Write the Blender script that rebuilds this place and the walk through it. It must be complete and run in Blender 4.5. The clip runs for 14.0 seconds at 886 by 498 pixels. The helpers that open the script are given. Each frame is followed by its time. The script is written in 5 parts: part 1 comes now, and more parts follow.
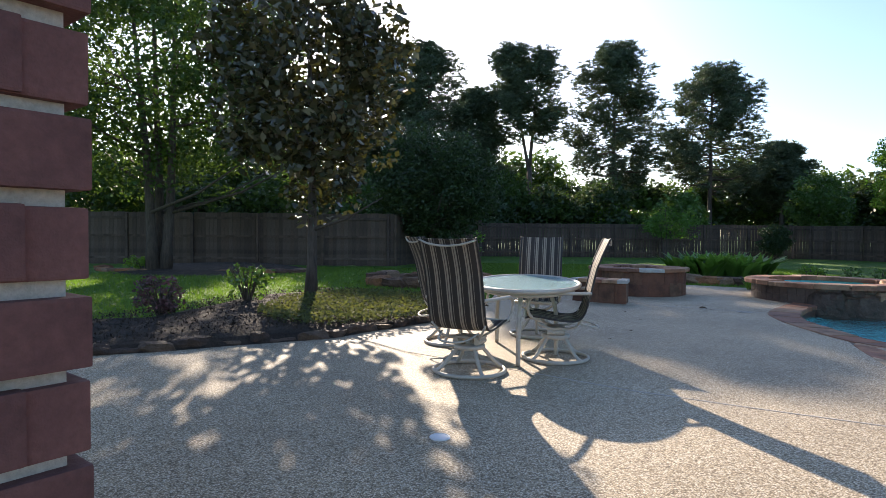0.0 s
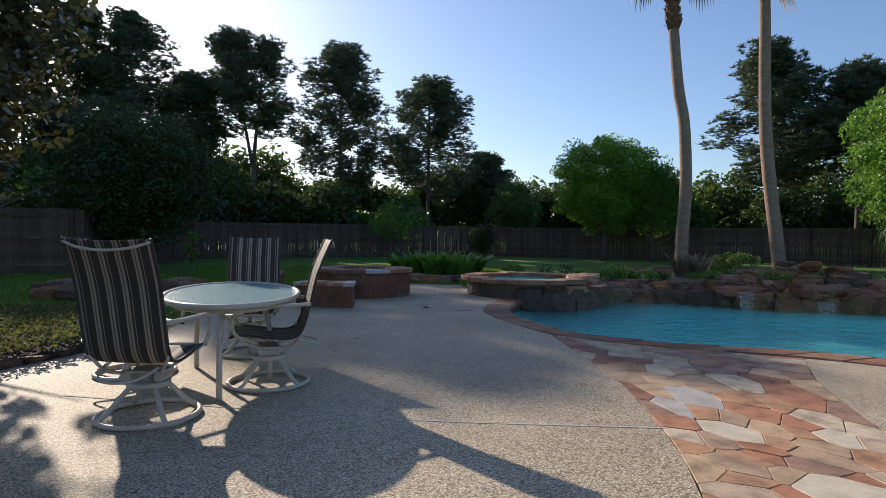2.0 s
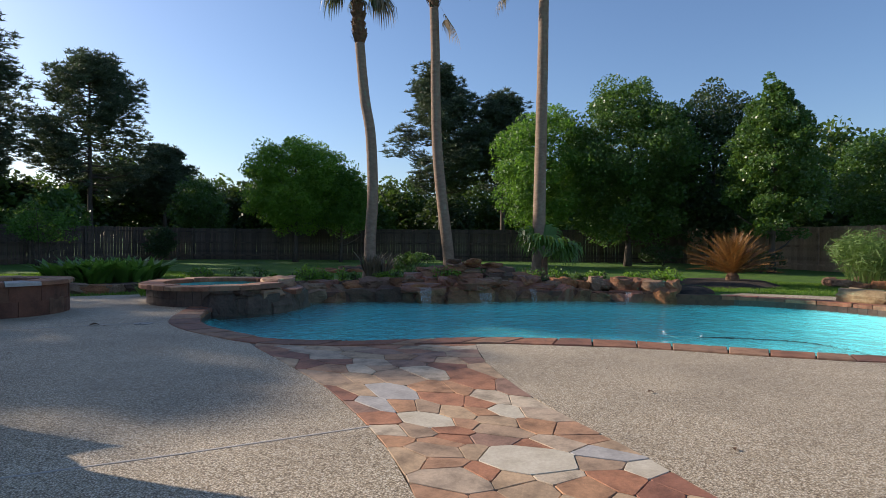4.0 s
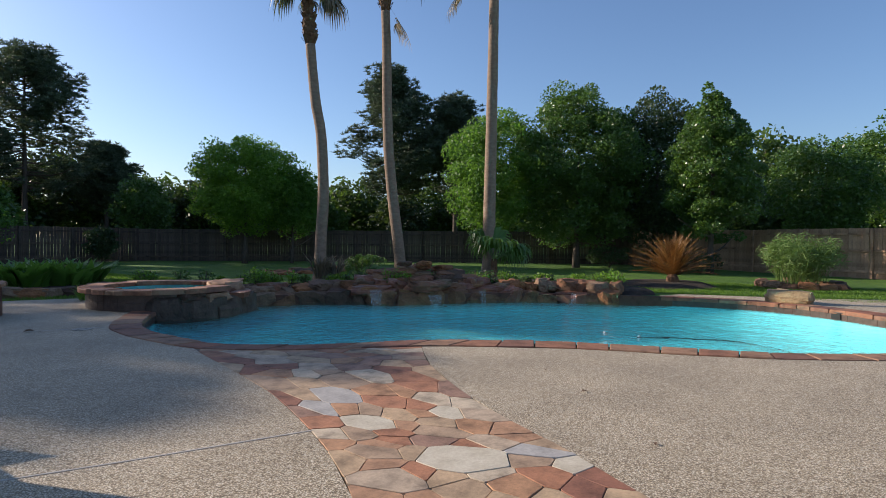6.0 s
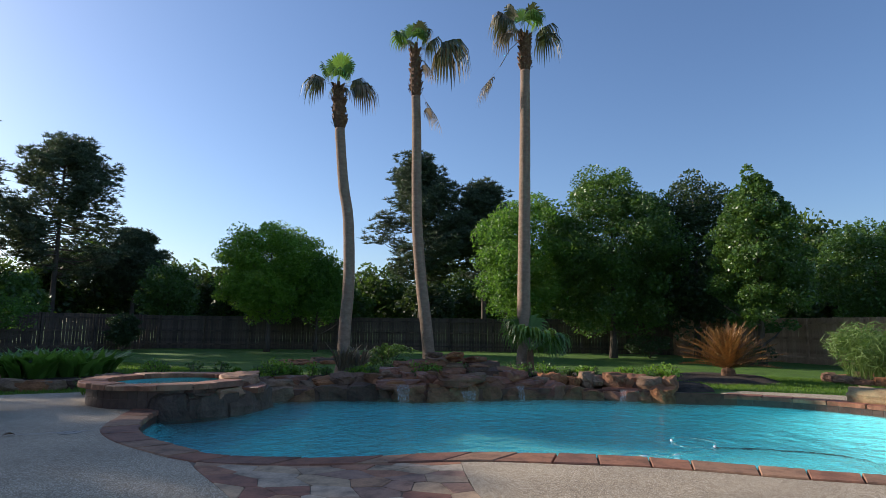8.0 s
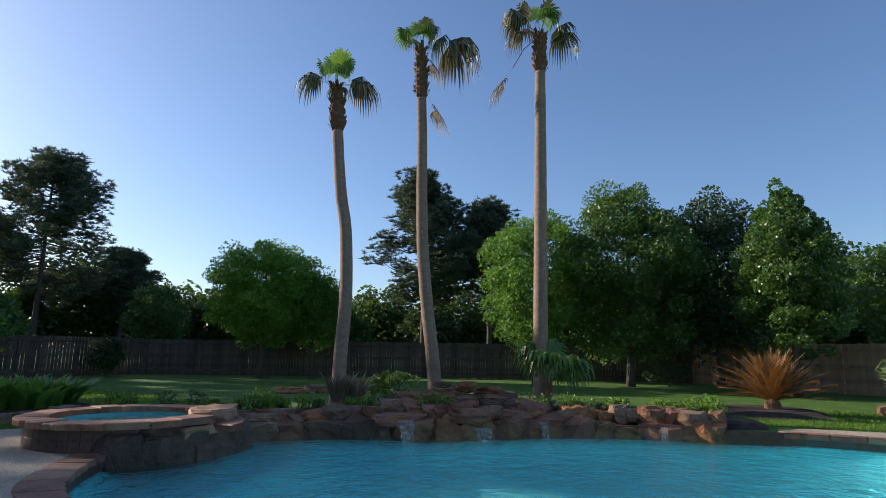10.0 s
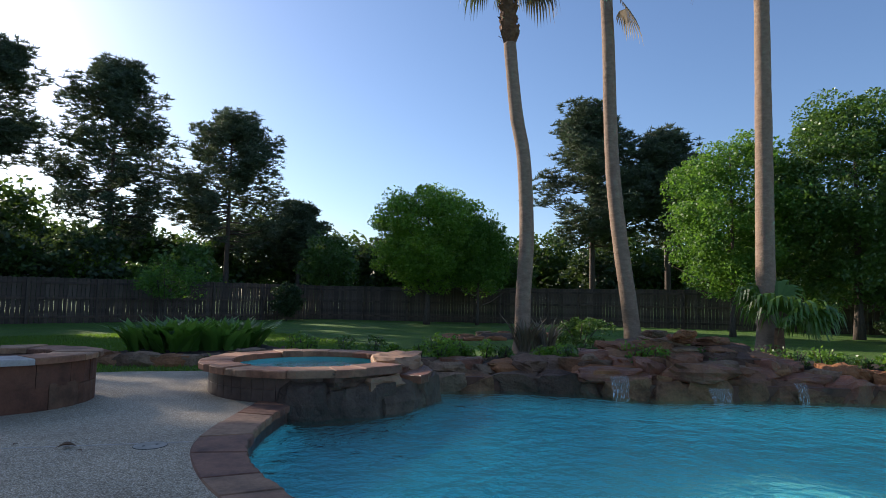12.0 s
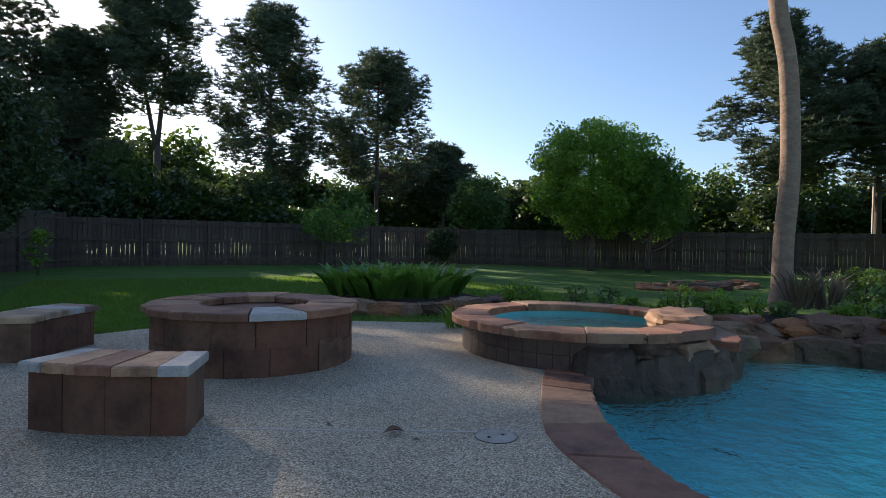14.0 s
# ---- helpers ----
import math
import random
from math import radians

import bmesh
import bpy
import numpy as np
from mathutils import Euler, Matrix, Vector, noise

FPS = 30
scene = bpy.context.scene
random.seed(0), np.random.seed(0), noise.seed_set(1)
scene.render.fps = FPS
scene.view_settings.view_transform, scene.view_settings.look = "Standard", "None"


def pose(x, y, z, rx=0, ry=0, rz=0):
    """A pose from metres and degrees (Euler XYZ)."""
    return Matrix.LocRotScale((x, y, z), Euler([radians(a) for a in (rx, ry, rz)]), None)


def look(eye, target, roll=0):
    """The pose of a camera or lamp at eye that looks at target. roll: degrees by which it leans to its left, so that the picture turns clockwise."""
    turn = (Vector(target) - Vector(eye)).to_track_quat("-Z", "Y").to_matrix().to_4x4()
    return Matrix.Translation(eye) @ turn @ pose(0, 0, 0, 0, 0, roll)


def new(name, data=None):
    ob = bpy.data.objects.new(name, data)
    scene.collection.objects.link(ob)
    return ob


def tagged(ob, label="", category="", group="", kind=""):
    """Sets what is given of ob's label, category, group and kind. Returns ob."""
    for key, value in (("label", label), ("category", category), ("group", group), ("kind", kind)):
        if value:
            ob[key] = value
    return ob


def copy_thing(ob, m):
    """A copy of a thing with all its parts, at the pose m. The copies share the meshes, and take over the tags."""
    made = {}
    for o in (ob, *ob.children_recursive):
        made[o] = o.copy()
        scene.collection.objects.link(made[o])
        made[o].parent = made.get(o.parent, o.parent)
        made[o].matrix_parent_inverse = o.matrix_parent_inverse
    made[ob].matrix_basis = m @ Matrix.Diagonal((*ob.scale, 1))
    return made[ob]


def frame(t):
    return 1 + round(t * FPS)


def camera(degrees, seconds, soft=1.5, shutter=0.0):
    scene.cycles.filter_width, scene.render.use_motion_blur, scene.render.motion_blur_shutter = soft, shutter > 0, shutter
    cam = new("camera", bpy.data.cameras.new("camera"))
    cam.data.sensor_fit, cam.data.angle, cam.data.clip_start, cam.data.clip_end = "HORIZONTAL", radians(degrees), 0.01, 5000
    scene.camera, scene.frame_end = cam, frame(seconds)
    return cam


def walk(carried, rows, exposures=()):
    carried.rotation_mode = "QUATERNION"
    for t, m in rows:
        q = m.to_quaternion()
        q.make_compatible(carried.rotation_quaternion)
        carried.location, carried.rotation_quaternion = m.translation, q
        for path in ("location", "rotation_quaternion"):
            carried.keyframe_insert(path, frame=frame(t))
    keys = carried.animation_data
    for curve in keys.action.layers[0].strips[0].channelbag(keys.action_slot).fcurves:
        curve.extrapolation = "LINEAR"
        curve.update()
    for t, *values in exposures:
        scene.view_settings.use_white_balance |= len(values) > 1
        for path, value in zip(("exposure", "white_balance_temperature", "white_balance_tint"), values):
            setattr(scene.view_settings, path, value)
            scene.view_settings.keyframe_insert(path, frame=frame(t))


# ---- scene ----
cam = camera(74.3, 14.0, 0.75)
PATH = [
    (0, (0.597, -0.129, 1.2), (0.504, 1.868, 1.146), 0.5),
    (0.5, (0.678, 0.213, 1.205), (0.679, 2.212, 1.148), 0.8),
    (1, (0.74, 0.445, 1.21), (0.898, 2.438, 1.154), 0.7),
    (1.5, (0.811, 0.6, 1.211), (1.224, 2.556, 1.161), 0.6),
    (2, (0.849, 0.692, 1.201), (1.642, 2.527, 1.156), 0.6),
    (2.5, (0.848, 0.744, 1.212), (1.971, 2.399, 1.171), 0.6),
    (3, (0.855, 0.777, 1.223), (2.209, 2.25, 1.186), 0.5),
    (3.5, (0.845, 0.8, 1.229), (2.356, 2.11, 1.195), 0.4),
    (4, (0.816, 0.817, 1.242), (2.415, 2.018, 1.206), 0.3),
    (4.2, (0.803, 0.829, 1.248), (2.427, 1.996, 1.211), 0.4),
    (6.3, (0.754, 0.65, 1.303), (2.45, 1.711, 1.285), 0.5),
    (6.5, (0.784, 0.7, 1.306), (2.481, 1.759, 1.319), 0.5),
    (7, (0.957, 0.848, 1.306), (2.637, 1.929, 1.406), 0.5),
    (7.5, (1.211, 1.051, 1.334), (2.861, 2.168, 1.514), 0.5),
    (8, (1.491, 1.339, 1.337), (3.116, 2.476, 1.598), 0.6),
    (8.5, (1.813, 1.617, 1.329), (3.425, 2.753, 1.662), 0.6),
    (8.7, (1.957, 1.719, 1.322), (3.561, 2.858, 1.679), 0.6),
    (10.8, (3.281, 2.95, 1.332), (4.895, 4.084, 1.662), 1.0),
    (11, (3.434, 3.097, 1.326), (5.01, 4.294, 1.619), 1.0),
    (11.5, (3.576, 3.582, 1.274), (4.995, 4.971, 1.517), 1.0),
    (12, (3.603, 4.121, 1.214), (4.89, 5.642, 1.38), 0.9),
    (12.5, (3.5, 4.741, 1.19), (4.671, 6.36, 1.275), 1.0),
    (13, (3.348, 5.267, 1.174), (4.433, 6.947, 1.187), 1.0),
    (13.5, (3.159, 5.804, 1.172), (4.223, 7.497, 1.142), 1.1),
    (14, (2.952, 6.368, 1.173), (3.913, 8.121, 1.143), 1.1),
]
walk(cam, [(t, look(eye, target, roll)) for t, eye, target, roll in PATH], [(0.0, 1.05, 6900, 15), (0.5, 0.65, 6850, 15), (1.2, 0.38, 6750, 15), (2.0, 0.3, 6700, 15), (8.7, 0.3, 6450, 15), (11.5, 0.4, 6500, 15), (14.0, 0.63, 6850, 15)])

# ---- world and sun ----
SUN_AZ, SUN_EL = -13.5, 21.5
world = bpy.data.worlds.new("sky")
scene.world = world
world.use_nodes = True
wn = world.node_tree
sky = wn.nodes.new("ShaderNodeTexSky")
sky.sky_type, sky.sun_disc = "NISHITA", False
sky.sun_elevation, sky.sun_rotation = radians(SUN_EL), radians(SUN_AZ)
sky.air_density, sky.dust_density, sky.ozone_density = 1.0, 0.9, 4.4
wn.links.new(sky.outputs[0], wn.nodes["Background"].inputs[0])
wn.nodes["Background"].inputs[1].default_value = 0.135
sun = new("sun", bpy.data.lights.new("sun", "SUN"))
sun.data.energy, sun.data.angle, sun.data.color = 5.0, radians(0.6), (1.0, 0.9, 0.75)
_a, _e = radians(SUN_AZ), radians(SUN_EL)
SUNDIR = Vector((math.sin(_a) * math.cos(_e), math.cos(_a) * math.cos(_e), math.sin(_e)))
sun.matrix_world = look((0, 0, 30), Vector((0, 0, 30)) - SUNDIR)



# ---- materials ----
def ramp(nt, fac, stops):
    r = nt.nodes.new("ShaderNodeValToRGB")
    el = r.color_ramp.elements
    while len(el) < len(stops):
        el.new(0.5)
    for e, (p, c) in zip(el, stops):
        e.position, e.color = p, (*c, 1)
    nt.links.new(fac, r.inputs[0])
    return r.outputs[0]


def noise_tex(nt, scale, detail=6, rough=0.6, vec=None):
    n = nt.nodes.new("ShaderNodeTexNoise")
    n.inputs["Scale"].default_value, n.inputs["Detail"].default_value, n.inputs["Roughness"].default_value = scale, detail, rough
    if vec is None:
        vec = nt.nodes.new("ShaderNodeTexCoord").outputs["Object"]
    nt.links.new(vec, n.inputs["Vector"])
    return n.outputs["Fac"]


def mixc(nt, fac, a, b, mode="MIX"):
    m = nt.nodes.new("ShaderNodeMix")
    m.data_type, m.blend_type = "RGBA", mode
    for sock, v in ((m.inputs[0], fac), (m.inputs[6], a), (m.inputs[7], b)):
        if isinstance(v, (int, float)):
            sock.default_value = v
        elif isinstance(v, tuple):
            sock.default_value = (*v, 1)
        else:
            nt.links.new(v, sock)
    return m.outputs[2]


def bump(nt, height, strength, dist=0.01):
    b = nt.nodes.new("ShaderNodeBump")
    b.inputs["Strength"].default_value, b.inputs["Distance"].default_value = strength, dist
    nt.links.new(height, b.inputs["Height"])
    return b.outputs[0]


def mat(name, dark, light, rough=0.7, scale=6.0, fine=60.0, relief=0.3, metal=0.0, vary=None, dist=0.01, world_space=False):
    """Two-scale mottled surface; vary: colours picked per object."""
    m = bpy.data.materials.new(name)
    m.use_nodes = True
    nt = m.node_tree
    p = nt.nodes["Principled BSDF"]
    vec = nt.nodes.new("ShaderNodeNewGeometry").outputs["Position"] if world_space else nt.nodes.new("ShaderNodeTexCoord").outputs["Object"]
    big, small = noise_tex(nt, scale, 5, 0.6, vec), noise_tex(nt, fine, 4, 0.7, vec)
    col = ramp(nt, big, [(0.32, dark), (0.68, light)])
    if vary:
        info = nt.nodes.new("ShaderNodeObjectInfo")
        pick = ramp(nt, info.outputs["Random"], [(i / len(vary), c) for i, c in enumerate(vary)])
        pick.node.color_ramp.interpolation = "CONSTANT"
        col = mixc(nt, 1.0, pick, ramp(nt, big, [(0.28, (0.42, 0.4, 0.38)), (0.5, (0.95, 0.93, 0.9)), (0.75, (1.3, 1.27, 1.22))]), "MULTIPLY")
    col = mixc(nt, 0.5, col, ramp(nt, small, [(0.3, (0.35, 0.35, 0.35)), (0.7, (0.65, 0.65, 0.65))]), "OVERLAY")
    nt.links.new(col, p.inputs["Base Color"])
    p.inputs["Roughness"].default_value, p.inputs["Metallic"].default_value = rough, metal
    if relief:
        nt.links.new(bump(nt, small, relief, dist), p.inputs["Normal"])
    return m


def leaf_mat(name, dark, light, through_col, rough=0.5, mixin=0.35, per_island=True):
    m = bpy.data.materials.new(name)
    m.use_nodes = True
    nt = m.node_tree
    p = nt.nodes["Principled BSDF"]
    big = noise_tex(nt, 0.9, 3)
    if per_island:
        rnd = nt.nodes.new("ShaderNodeNewGeometry").outputs["Random Per Island"]
        mm = nt.nodes.new("ShaderNodeMath")
        mm.operation = "MULTIPLY_ADD"
        mm.inputs[1].default_value, mm.inputs[2].default_value = 0.55, -0.02
        nt.links.new(rnd, mm.inputs[0])
        ad = nt.nodes.new("ShaderNodeMath")
        ad.operation = "MULTIPLY_ADD"
        ad.inputs[1].default_value = 0.6
        nt.links.new(big, ad.inputs[0])
        nt.links.new(mm.outputs[0], ad.inputs[2])
        fac = ad.outputs[0]
    else:
        fac = big
    col = ramp(nt, fac, [(0.2, dark), (0.75, light)])
    nt.links.new(col, p.inputs["Base Color"])
    p.inputs["Roughness"].default_value = rough
    t = nt.nodes.new("ShaderNodeBsdfTranslucent")
    t.inputs[0].default_value = (*through_col, 1)
    mx = nt.nodes.new("ShaderNodeMixShader")
    mx.inputs[0].default_value = mixin
    nt.links.new(p.outputs[0], mx.inputs[1])
    nt.links.new(t.outputs[0], mx.inputs[2])
    nt.links.new(mx.outputs[0], nt.nodes["Material Output"].inputs[0])
    return m


def aggregate_mat():
    m = bpy.data.materials.new("exposed_aggregate")
    m.use_nodes = True
    nt = m.node_tree
    p = nt.nodes["Principled BSDF"]
    vec = nt.nodes.new("ShaderNodeNewGeometry").outputs["Position"]
    v = nt.nodes.new("ShaderNodeTexVoronoi")
    v.inputs["Scale"].default_value = 122
    nt.links.new(vec, v.inputs["Vector"])
    sep = nt.nodes.new("ShaderNodeSeparateColor")
    nt.links.new(v.outputs["Color"], sep.inputs[0])
    peb = ramp(nt, sep.outputs[0], [(0.0, (0.2, 0.15, 0.1)), (0.3, (0.5, 0.4, 0.27)), (0.6, (0.65, 0.54, 0.39)), (0.92, (0.82, 0.75, 0.62))])
    edge = ramp(nt, v.outputs["Distance"], [(0.3, (1.05, 1.05, 1.05)), (0.7, (0.42, 0.39, 0.35))])
    col = mixc(nt, 1.0, peb, edge, "MULTIPLY")
    stain = ramp(nt, noise_tex(nt, 0.7, 6, 0.65, vec), [(0.3, (0.78, 0.76, 0.73)), (0.65, (1.1, 1.08, 1.03))])
    col = mixc(nt, 1.0, col, stain, "MULTIPLY")
    nt.links.new(col, p.inputs["Base Color"])
    p.inputs["Roughness"].default_value = 0.75
    nt.links.new(bump(nt, v.outputs["Distance"], -1.0, 0.009), p.inputs["Normal"])
    return m


def lawn_mat():
    m = bpy.data.materials.new("lawn_grass")
    m.use_nodes = True
    nt = m.node_tree
    p = nt.nodes["Principled BSDF"]
    vec = nt.nodes.new("ShaderNodeNewGeometry").outputs["Position"]
    col = ramp(nt, noise_tex(nt, 1.1, 8, 0.7, vec), [(0.3, (0.05, 0.13, 0.008)), (0.6, (0.11, 0.24, 0.014)), (0.8, (0.17, 0.28, 0.03))])
    fine = noise_tex(nt, 55, 3, 0.8, vec)
    col = mixc(nt, 0.8, col, ramp(nt, fine, [(0.3, (0.25, 0.25, 0.22)), (0.75, (0.6, 0.62, 0.5))]), "OVERLAY")
    nt.links.new(col, p.inputs["Base Color"])
    p.inputs["Roughness"].default_value = 0.85
    nt.links.new(bump(nt, fine, 1.0, 0.05), p.inputs["Normal"])
    return m


def stripe_mat():
    m = bpy.data.materials.new("striped_sling")
    m.use_nodes = True
    nt = m.node_tree
    p = nt.nodes["Principled BSDF"]
    sep = nt.nodes.new("ShaderNodeSeparateXYZ")
    nt.links.new(nt.nodes.new("ShaderNodeTexCoord").outputs["Object"], sep.inputs[0])
    mod = nt.nodes.new("ShaderNodeMath")
    mod.operation = "MULTIPLY_ADD"
    mod.inputs[1].default_value, mod.inputs[2].default_value = 1 / 0.098, 20.03
    nt.links.new(sep.outputs[0], mod.inputs[0])
    fr = nt.nodes.new("ShaderNodeMath")
    fr.operation = "FRACT"
    nt.links.new(mod.outputs[0], fr.inputs[0])
    dk, cr, md = (0.068, 0.055, 0.047), (0.42, 0.36, 0.28), (0.14, 0.11, 0.09)
    stops = [(0.0, dk), (0.36, cr), (0.48, md), (0.55, cr), (0.7, dk), (0.84, cr), (0.89, dk)]
    col = ramp(nt, fr.outputs[0], stops)
    col.node.color_ramp.interpolation = "CONSTANT"
    nt.links.new(col, p.inputs["Base Color"])
    p.inputs["Roughness"].default_value = 0.7
    nt.links.new(bump(nt, noise_tex(nt, 500, 2), 0.4, 0.002), p.inputs["Normal"])
    t = nt.nodes.new("ShaderNodeBsdfTranslucent")
    nt.links.new(col, t.inputs[0])
    mx = nt.nodes.new("ShaderNodeMixShader")
    mx.inputs[0].default_value = 0.3
    nt.links.new(p.outputs[0], mx.inputs[1])
    nt.links.new(t.outputs[0], mx.inputs[2])
    nt.links.new(mx.outputs[0], nt.nodes["Material Output"].inputs[0])
    return m


def water_mat(name, tint, ripple):
    m = bpy.data.materials.new(name)
    m.use_nodes = True
    nt = m.node_tree
    p = nt.nodes["Principled BSDF"]
    p.inputs["Base Color"].default_value = (*tint, 1)
    p.inputs["Roughness"].default_value = 0.0
    p.inputs["IOR"].default_value = 1.33
    p.inputs["Transmission Weight"].default_value = 1.0
    vec = nt.nodes.new("ShaderNodeNewGeometry").outputs["Position"]
    a, b = noise_tex(nt, 3.6, 4, 0.55, vec), noise_tex(nt, 11.0, 3, 0.6, vec)
    add = nt.nodes.new("ShaderNodeMath")
    add.operation = "MULTIPLY_ADD"
    add.inputs[1].default_value = 0.35
    nt.links.new(b, add.inputs[0])
    nt.links.new(a, add.inputs[2])
    nt.links.new(bump(nt, add.outputs[0], ripple, 0.42), p.inputs["Normal"])
    return m


def pool_mat():
    m = mat("pool_plaster", (0.13, 0.69, 0.79), (0.24, 0.83, 0.9), 0.8, 1.2, 20, 0.1, world_space=True)
    return m


def bark_mat(name, dark, light, rings=0.0):
    m = bpy.data.materials.new(name)
    m.use_nodes = True
    nt = m.node_tree
    p = nt.nodes["Principled BSDF"]
    mp = nt.nodes.new("ShaderNodeMapping")
    mp.inputs["Scale"].default_value = (2.2, 2.2, 4) if rings else (6, 6, 1)
    nt.links.new(nt.nodes.new("ShaderNodeNewGeometry").outputs["Position"], mp.inputs[0])
    n = noise_tex(nt, 3.0 if rings else 4.0, 8, 0.7, mp.outputs[0])
    nt.links.new(ramp(nt, n, [(0.3, dark), (0.7, light)]), p.inputs["Base Color"])
    p.inputs["Roughness"].default_value = 0.9
    nt.links.new(bump(nt, n, 0.8, 0.03), p.inputs["Normal"])
    return m


M_DECK, M_LAWN, M_SLING, M_POOL = aggregate_mat(), lawn_mat(), stripe_mat(), pool_mat()
M_WATER = water_mat("pool_water", (0.6, 0.95, 0.985), 1.0)
M_SPAWATER = water_mat("spa_water", (0.75, 0.97, 0.98), 0.3)
FLAG = [(0.41, 0.185, 0.1), (0.34, 0.2, 0.14), (0.52, 0.36, 0.22), (0.3, 0.13, 0.08), (0.46, 0.26, 0.15), (0.42, 0.29, 0.19), (0.46, 0.25, 0.135), (0.58, 0.47, 0.34), (0.5, 0.38, 0.27), (0.46, 0.32, 0.2)]
M_FLAG = mat("sandstone_flag", FLAG[0], FLAG[2], 0.75, 5, 45, 0.35, vary=FLAG)
M_CREAM = mat("cream_flagstone", (0.5, 0.42, 0.3), (0.68, 0.6, 0.46), 0.7, 5, 45, 0.25)
M_GREYSTONE = mat("grey_flagstone", (0.34, 0.31, 0.28), (0.5, 0.46, 0.41), 0.7, 5, 45, 0.3)
M_COPING = mat("coping_sandstone", FLAG[0], FLAG[2], 0.75, 4, 40, 0.4, vary=[(0.3, 0.12, 0.066), (0.31, 0.17, 0.1), (0.36, 0.2, 0.115), (0.23, 0.105, 0.066), (0.32, 0.145, 0.08)])
M_ROCK = mat("moss_rock", (0.16, 0.1, 0.06), (0.4, 0.28, 0.17), 0.85, 3, 24, 0.9, vary=[(0.26, 0.115, 0.055), (0.18, 0.1, 0.06), (0.34, 0.14, 0.055), (0.29, 0.18, 0.11), (0.13, 0.07, 0.045), (0.3, 0.14, 0.065)], dist=0.05)
M_REDROCK = mat("red_wet_rock", (0.16, 0.055, 0.03), (0.34, 0.13, 0.06), 0.35, 4, 30, 0.9, dist=0.03)
M_MORTAR = mat("mortar", (0.3, 0.27, 0.22), (0.45, 0.41, 0.35), 0.9, 8, 90, 0.4)
M_JOINT = mat("dark_joint_mortar", (0.13, 0.095, 0.065), (0.24, 0.18, 0.13), 0.9, 8, 90, 0.4, world_space=True)
M_STONEWALL = mat("brown_wall_stone", (0.2, 0.1, 0.06), (0.3, 0.16, 0.1), 0.8, 4, 30, 0.5, vary=[(0.16, 0.064, 0.036), (0.175, 0.08, 0.046), (0.145, 0.06, 0.036), (0.185, 0.095, 0.056)])
M_SPAROCK = mat("dark_spa_rock", (0.1, 0.065, 0.045), (0.18, 0.12, 0.085), 0.75, 3, 24, 0.9, vary=[(0.13, 0.085, 0.06), (0.1, 0.064, 0.045), (0.155, 0.1, 0.066)], dist=0.04)
M_TILE = mat("dark_spa_tile", (0.075, 0.045, 0.035), (0.13, 0.08, 0.06), 0.35, 10, 80, 0.15)
# weathered boards, their colours lowered further to carry the shade on these fences
M_FENCE = mat("weathered_shaded_fence", (0.09, 0.065, 0.05), (0.17, 0.125, 0.095), 0.9, 3, 40, 0.4, vary=[(0.1, 0.072, 0.056), (0.125, 0.092, 0.072), (0.085, 0.06, 0.048), (0.115, 0.08, 0.06)])
# reddish boards, their colours raised to carry sunlight on the south fence
M_FENCE2 = mat("sunlit_cedar_fence", (0.22, 0.13, 0.08), (0.34, 0.21, 0.13), 0.85, 3, 40, 0.4, vary=[(0.4, 0.25, 0.155), (0.46, 0.3, 0.19), (0.36, 0.22, 0.135)])
M_BRICK = mat("red_brick", (0.12, 0.05, 0.045), (0.2, 0.085, 0.072), 0.85, 14, 120, 0.5, dist=0.004)
M_WALLMORTAR = mat("wall_mortar", (0.42, 0.37, 0.32), (0.55, 0.49, 0.43), 0.9, 20, 160, 0.6, dist=0.004)
M_METAL = mat("beige_powder_coat", (0.5, 0.44, 0.36), (0.58, 0.52, 0.43), 0.45, 8, 100, 0.05)
M_PIPING = mat("dark_piping", (0.03, 0.026, 0.023), (0.06, 0.052, 0.046), 0.6, 8, 100, 0.1)
M_MULCH = mat("dark_mulch", (0.02, 0.014, 0.01), (0.075, 0.052, 0.036), 0.95, 5, 40, 1.0, dist=0.04, world_space=True)
M_TRIM = mat("painted_trim", (0.6, 0.55, 0.46), (0.66, 0.6, 0.5), 0.6, 3, 40, 0.05)
M_WHITE = mat("white_plastic", (0.75, 0.76, 0.77), (0.82, 0.83, 0.84), 0.4, 5, 50, 0.03)
# near-black for dark objects, and for shade inside holes and recesses
M_BLACK = mat("black_and_recess_shade", (0.012, 0.011, 0.01), (0.02, 0.018, 0.016), 0.8, 5, 50, 0.05)
M_PALM = bark_mat("palm_bark", (0.19, 0.125, 0.085), (0.34, 0.235, 0.165), 1.0)
M_BOOT = bark_mat("palm_boots", (0.09, 0.045, 0.025), (0.24, 0.13, 0.07), 1.0)
M_BARK = bark_mat("tree_bark", (0.05, 0.038, 0.03), (0.14, 0.105, 0.08))
M_OAKLEAF = leaf_mat("oak_leaves", (0.02, 0.045, 0.012), (0.07, 0.13, 0.025), (0.11, 0.19, 0.025))
M_MAGLEAF = leaf_mat("magnolia_leaves", (0.025, 0.035, 0.016), (0.10, 0.085, 0.045), (0.12, 0.12, 0.03), 0.22, 0.15)
M_PINE = leaf_mat("pine_needles", (0.035, 0.06, 0.036), (0.11, 0.15, 0.085), (0.1, 0.14, 0.06), 0.55, 0.25)
M_BRIGHT = leaf_mat("bright_leaves", (0.045, 0.12, 0.016), (0.16, 0.31, 0.035), (0.26, 0.46, 0.04), 0.5, 0.4)
M_ELM = leaf_mat("fresh_green_leaves", (0.03, 0.09, 0.016), (0.115, 0.24, 0.035), (0.19, 0.38, 0.04), 0.5, 0.38)
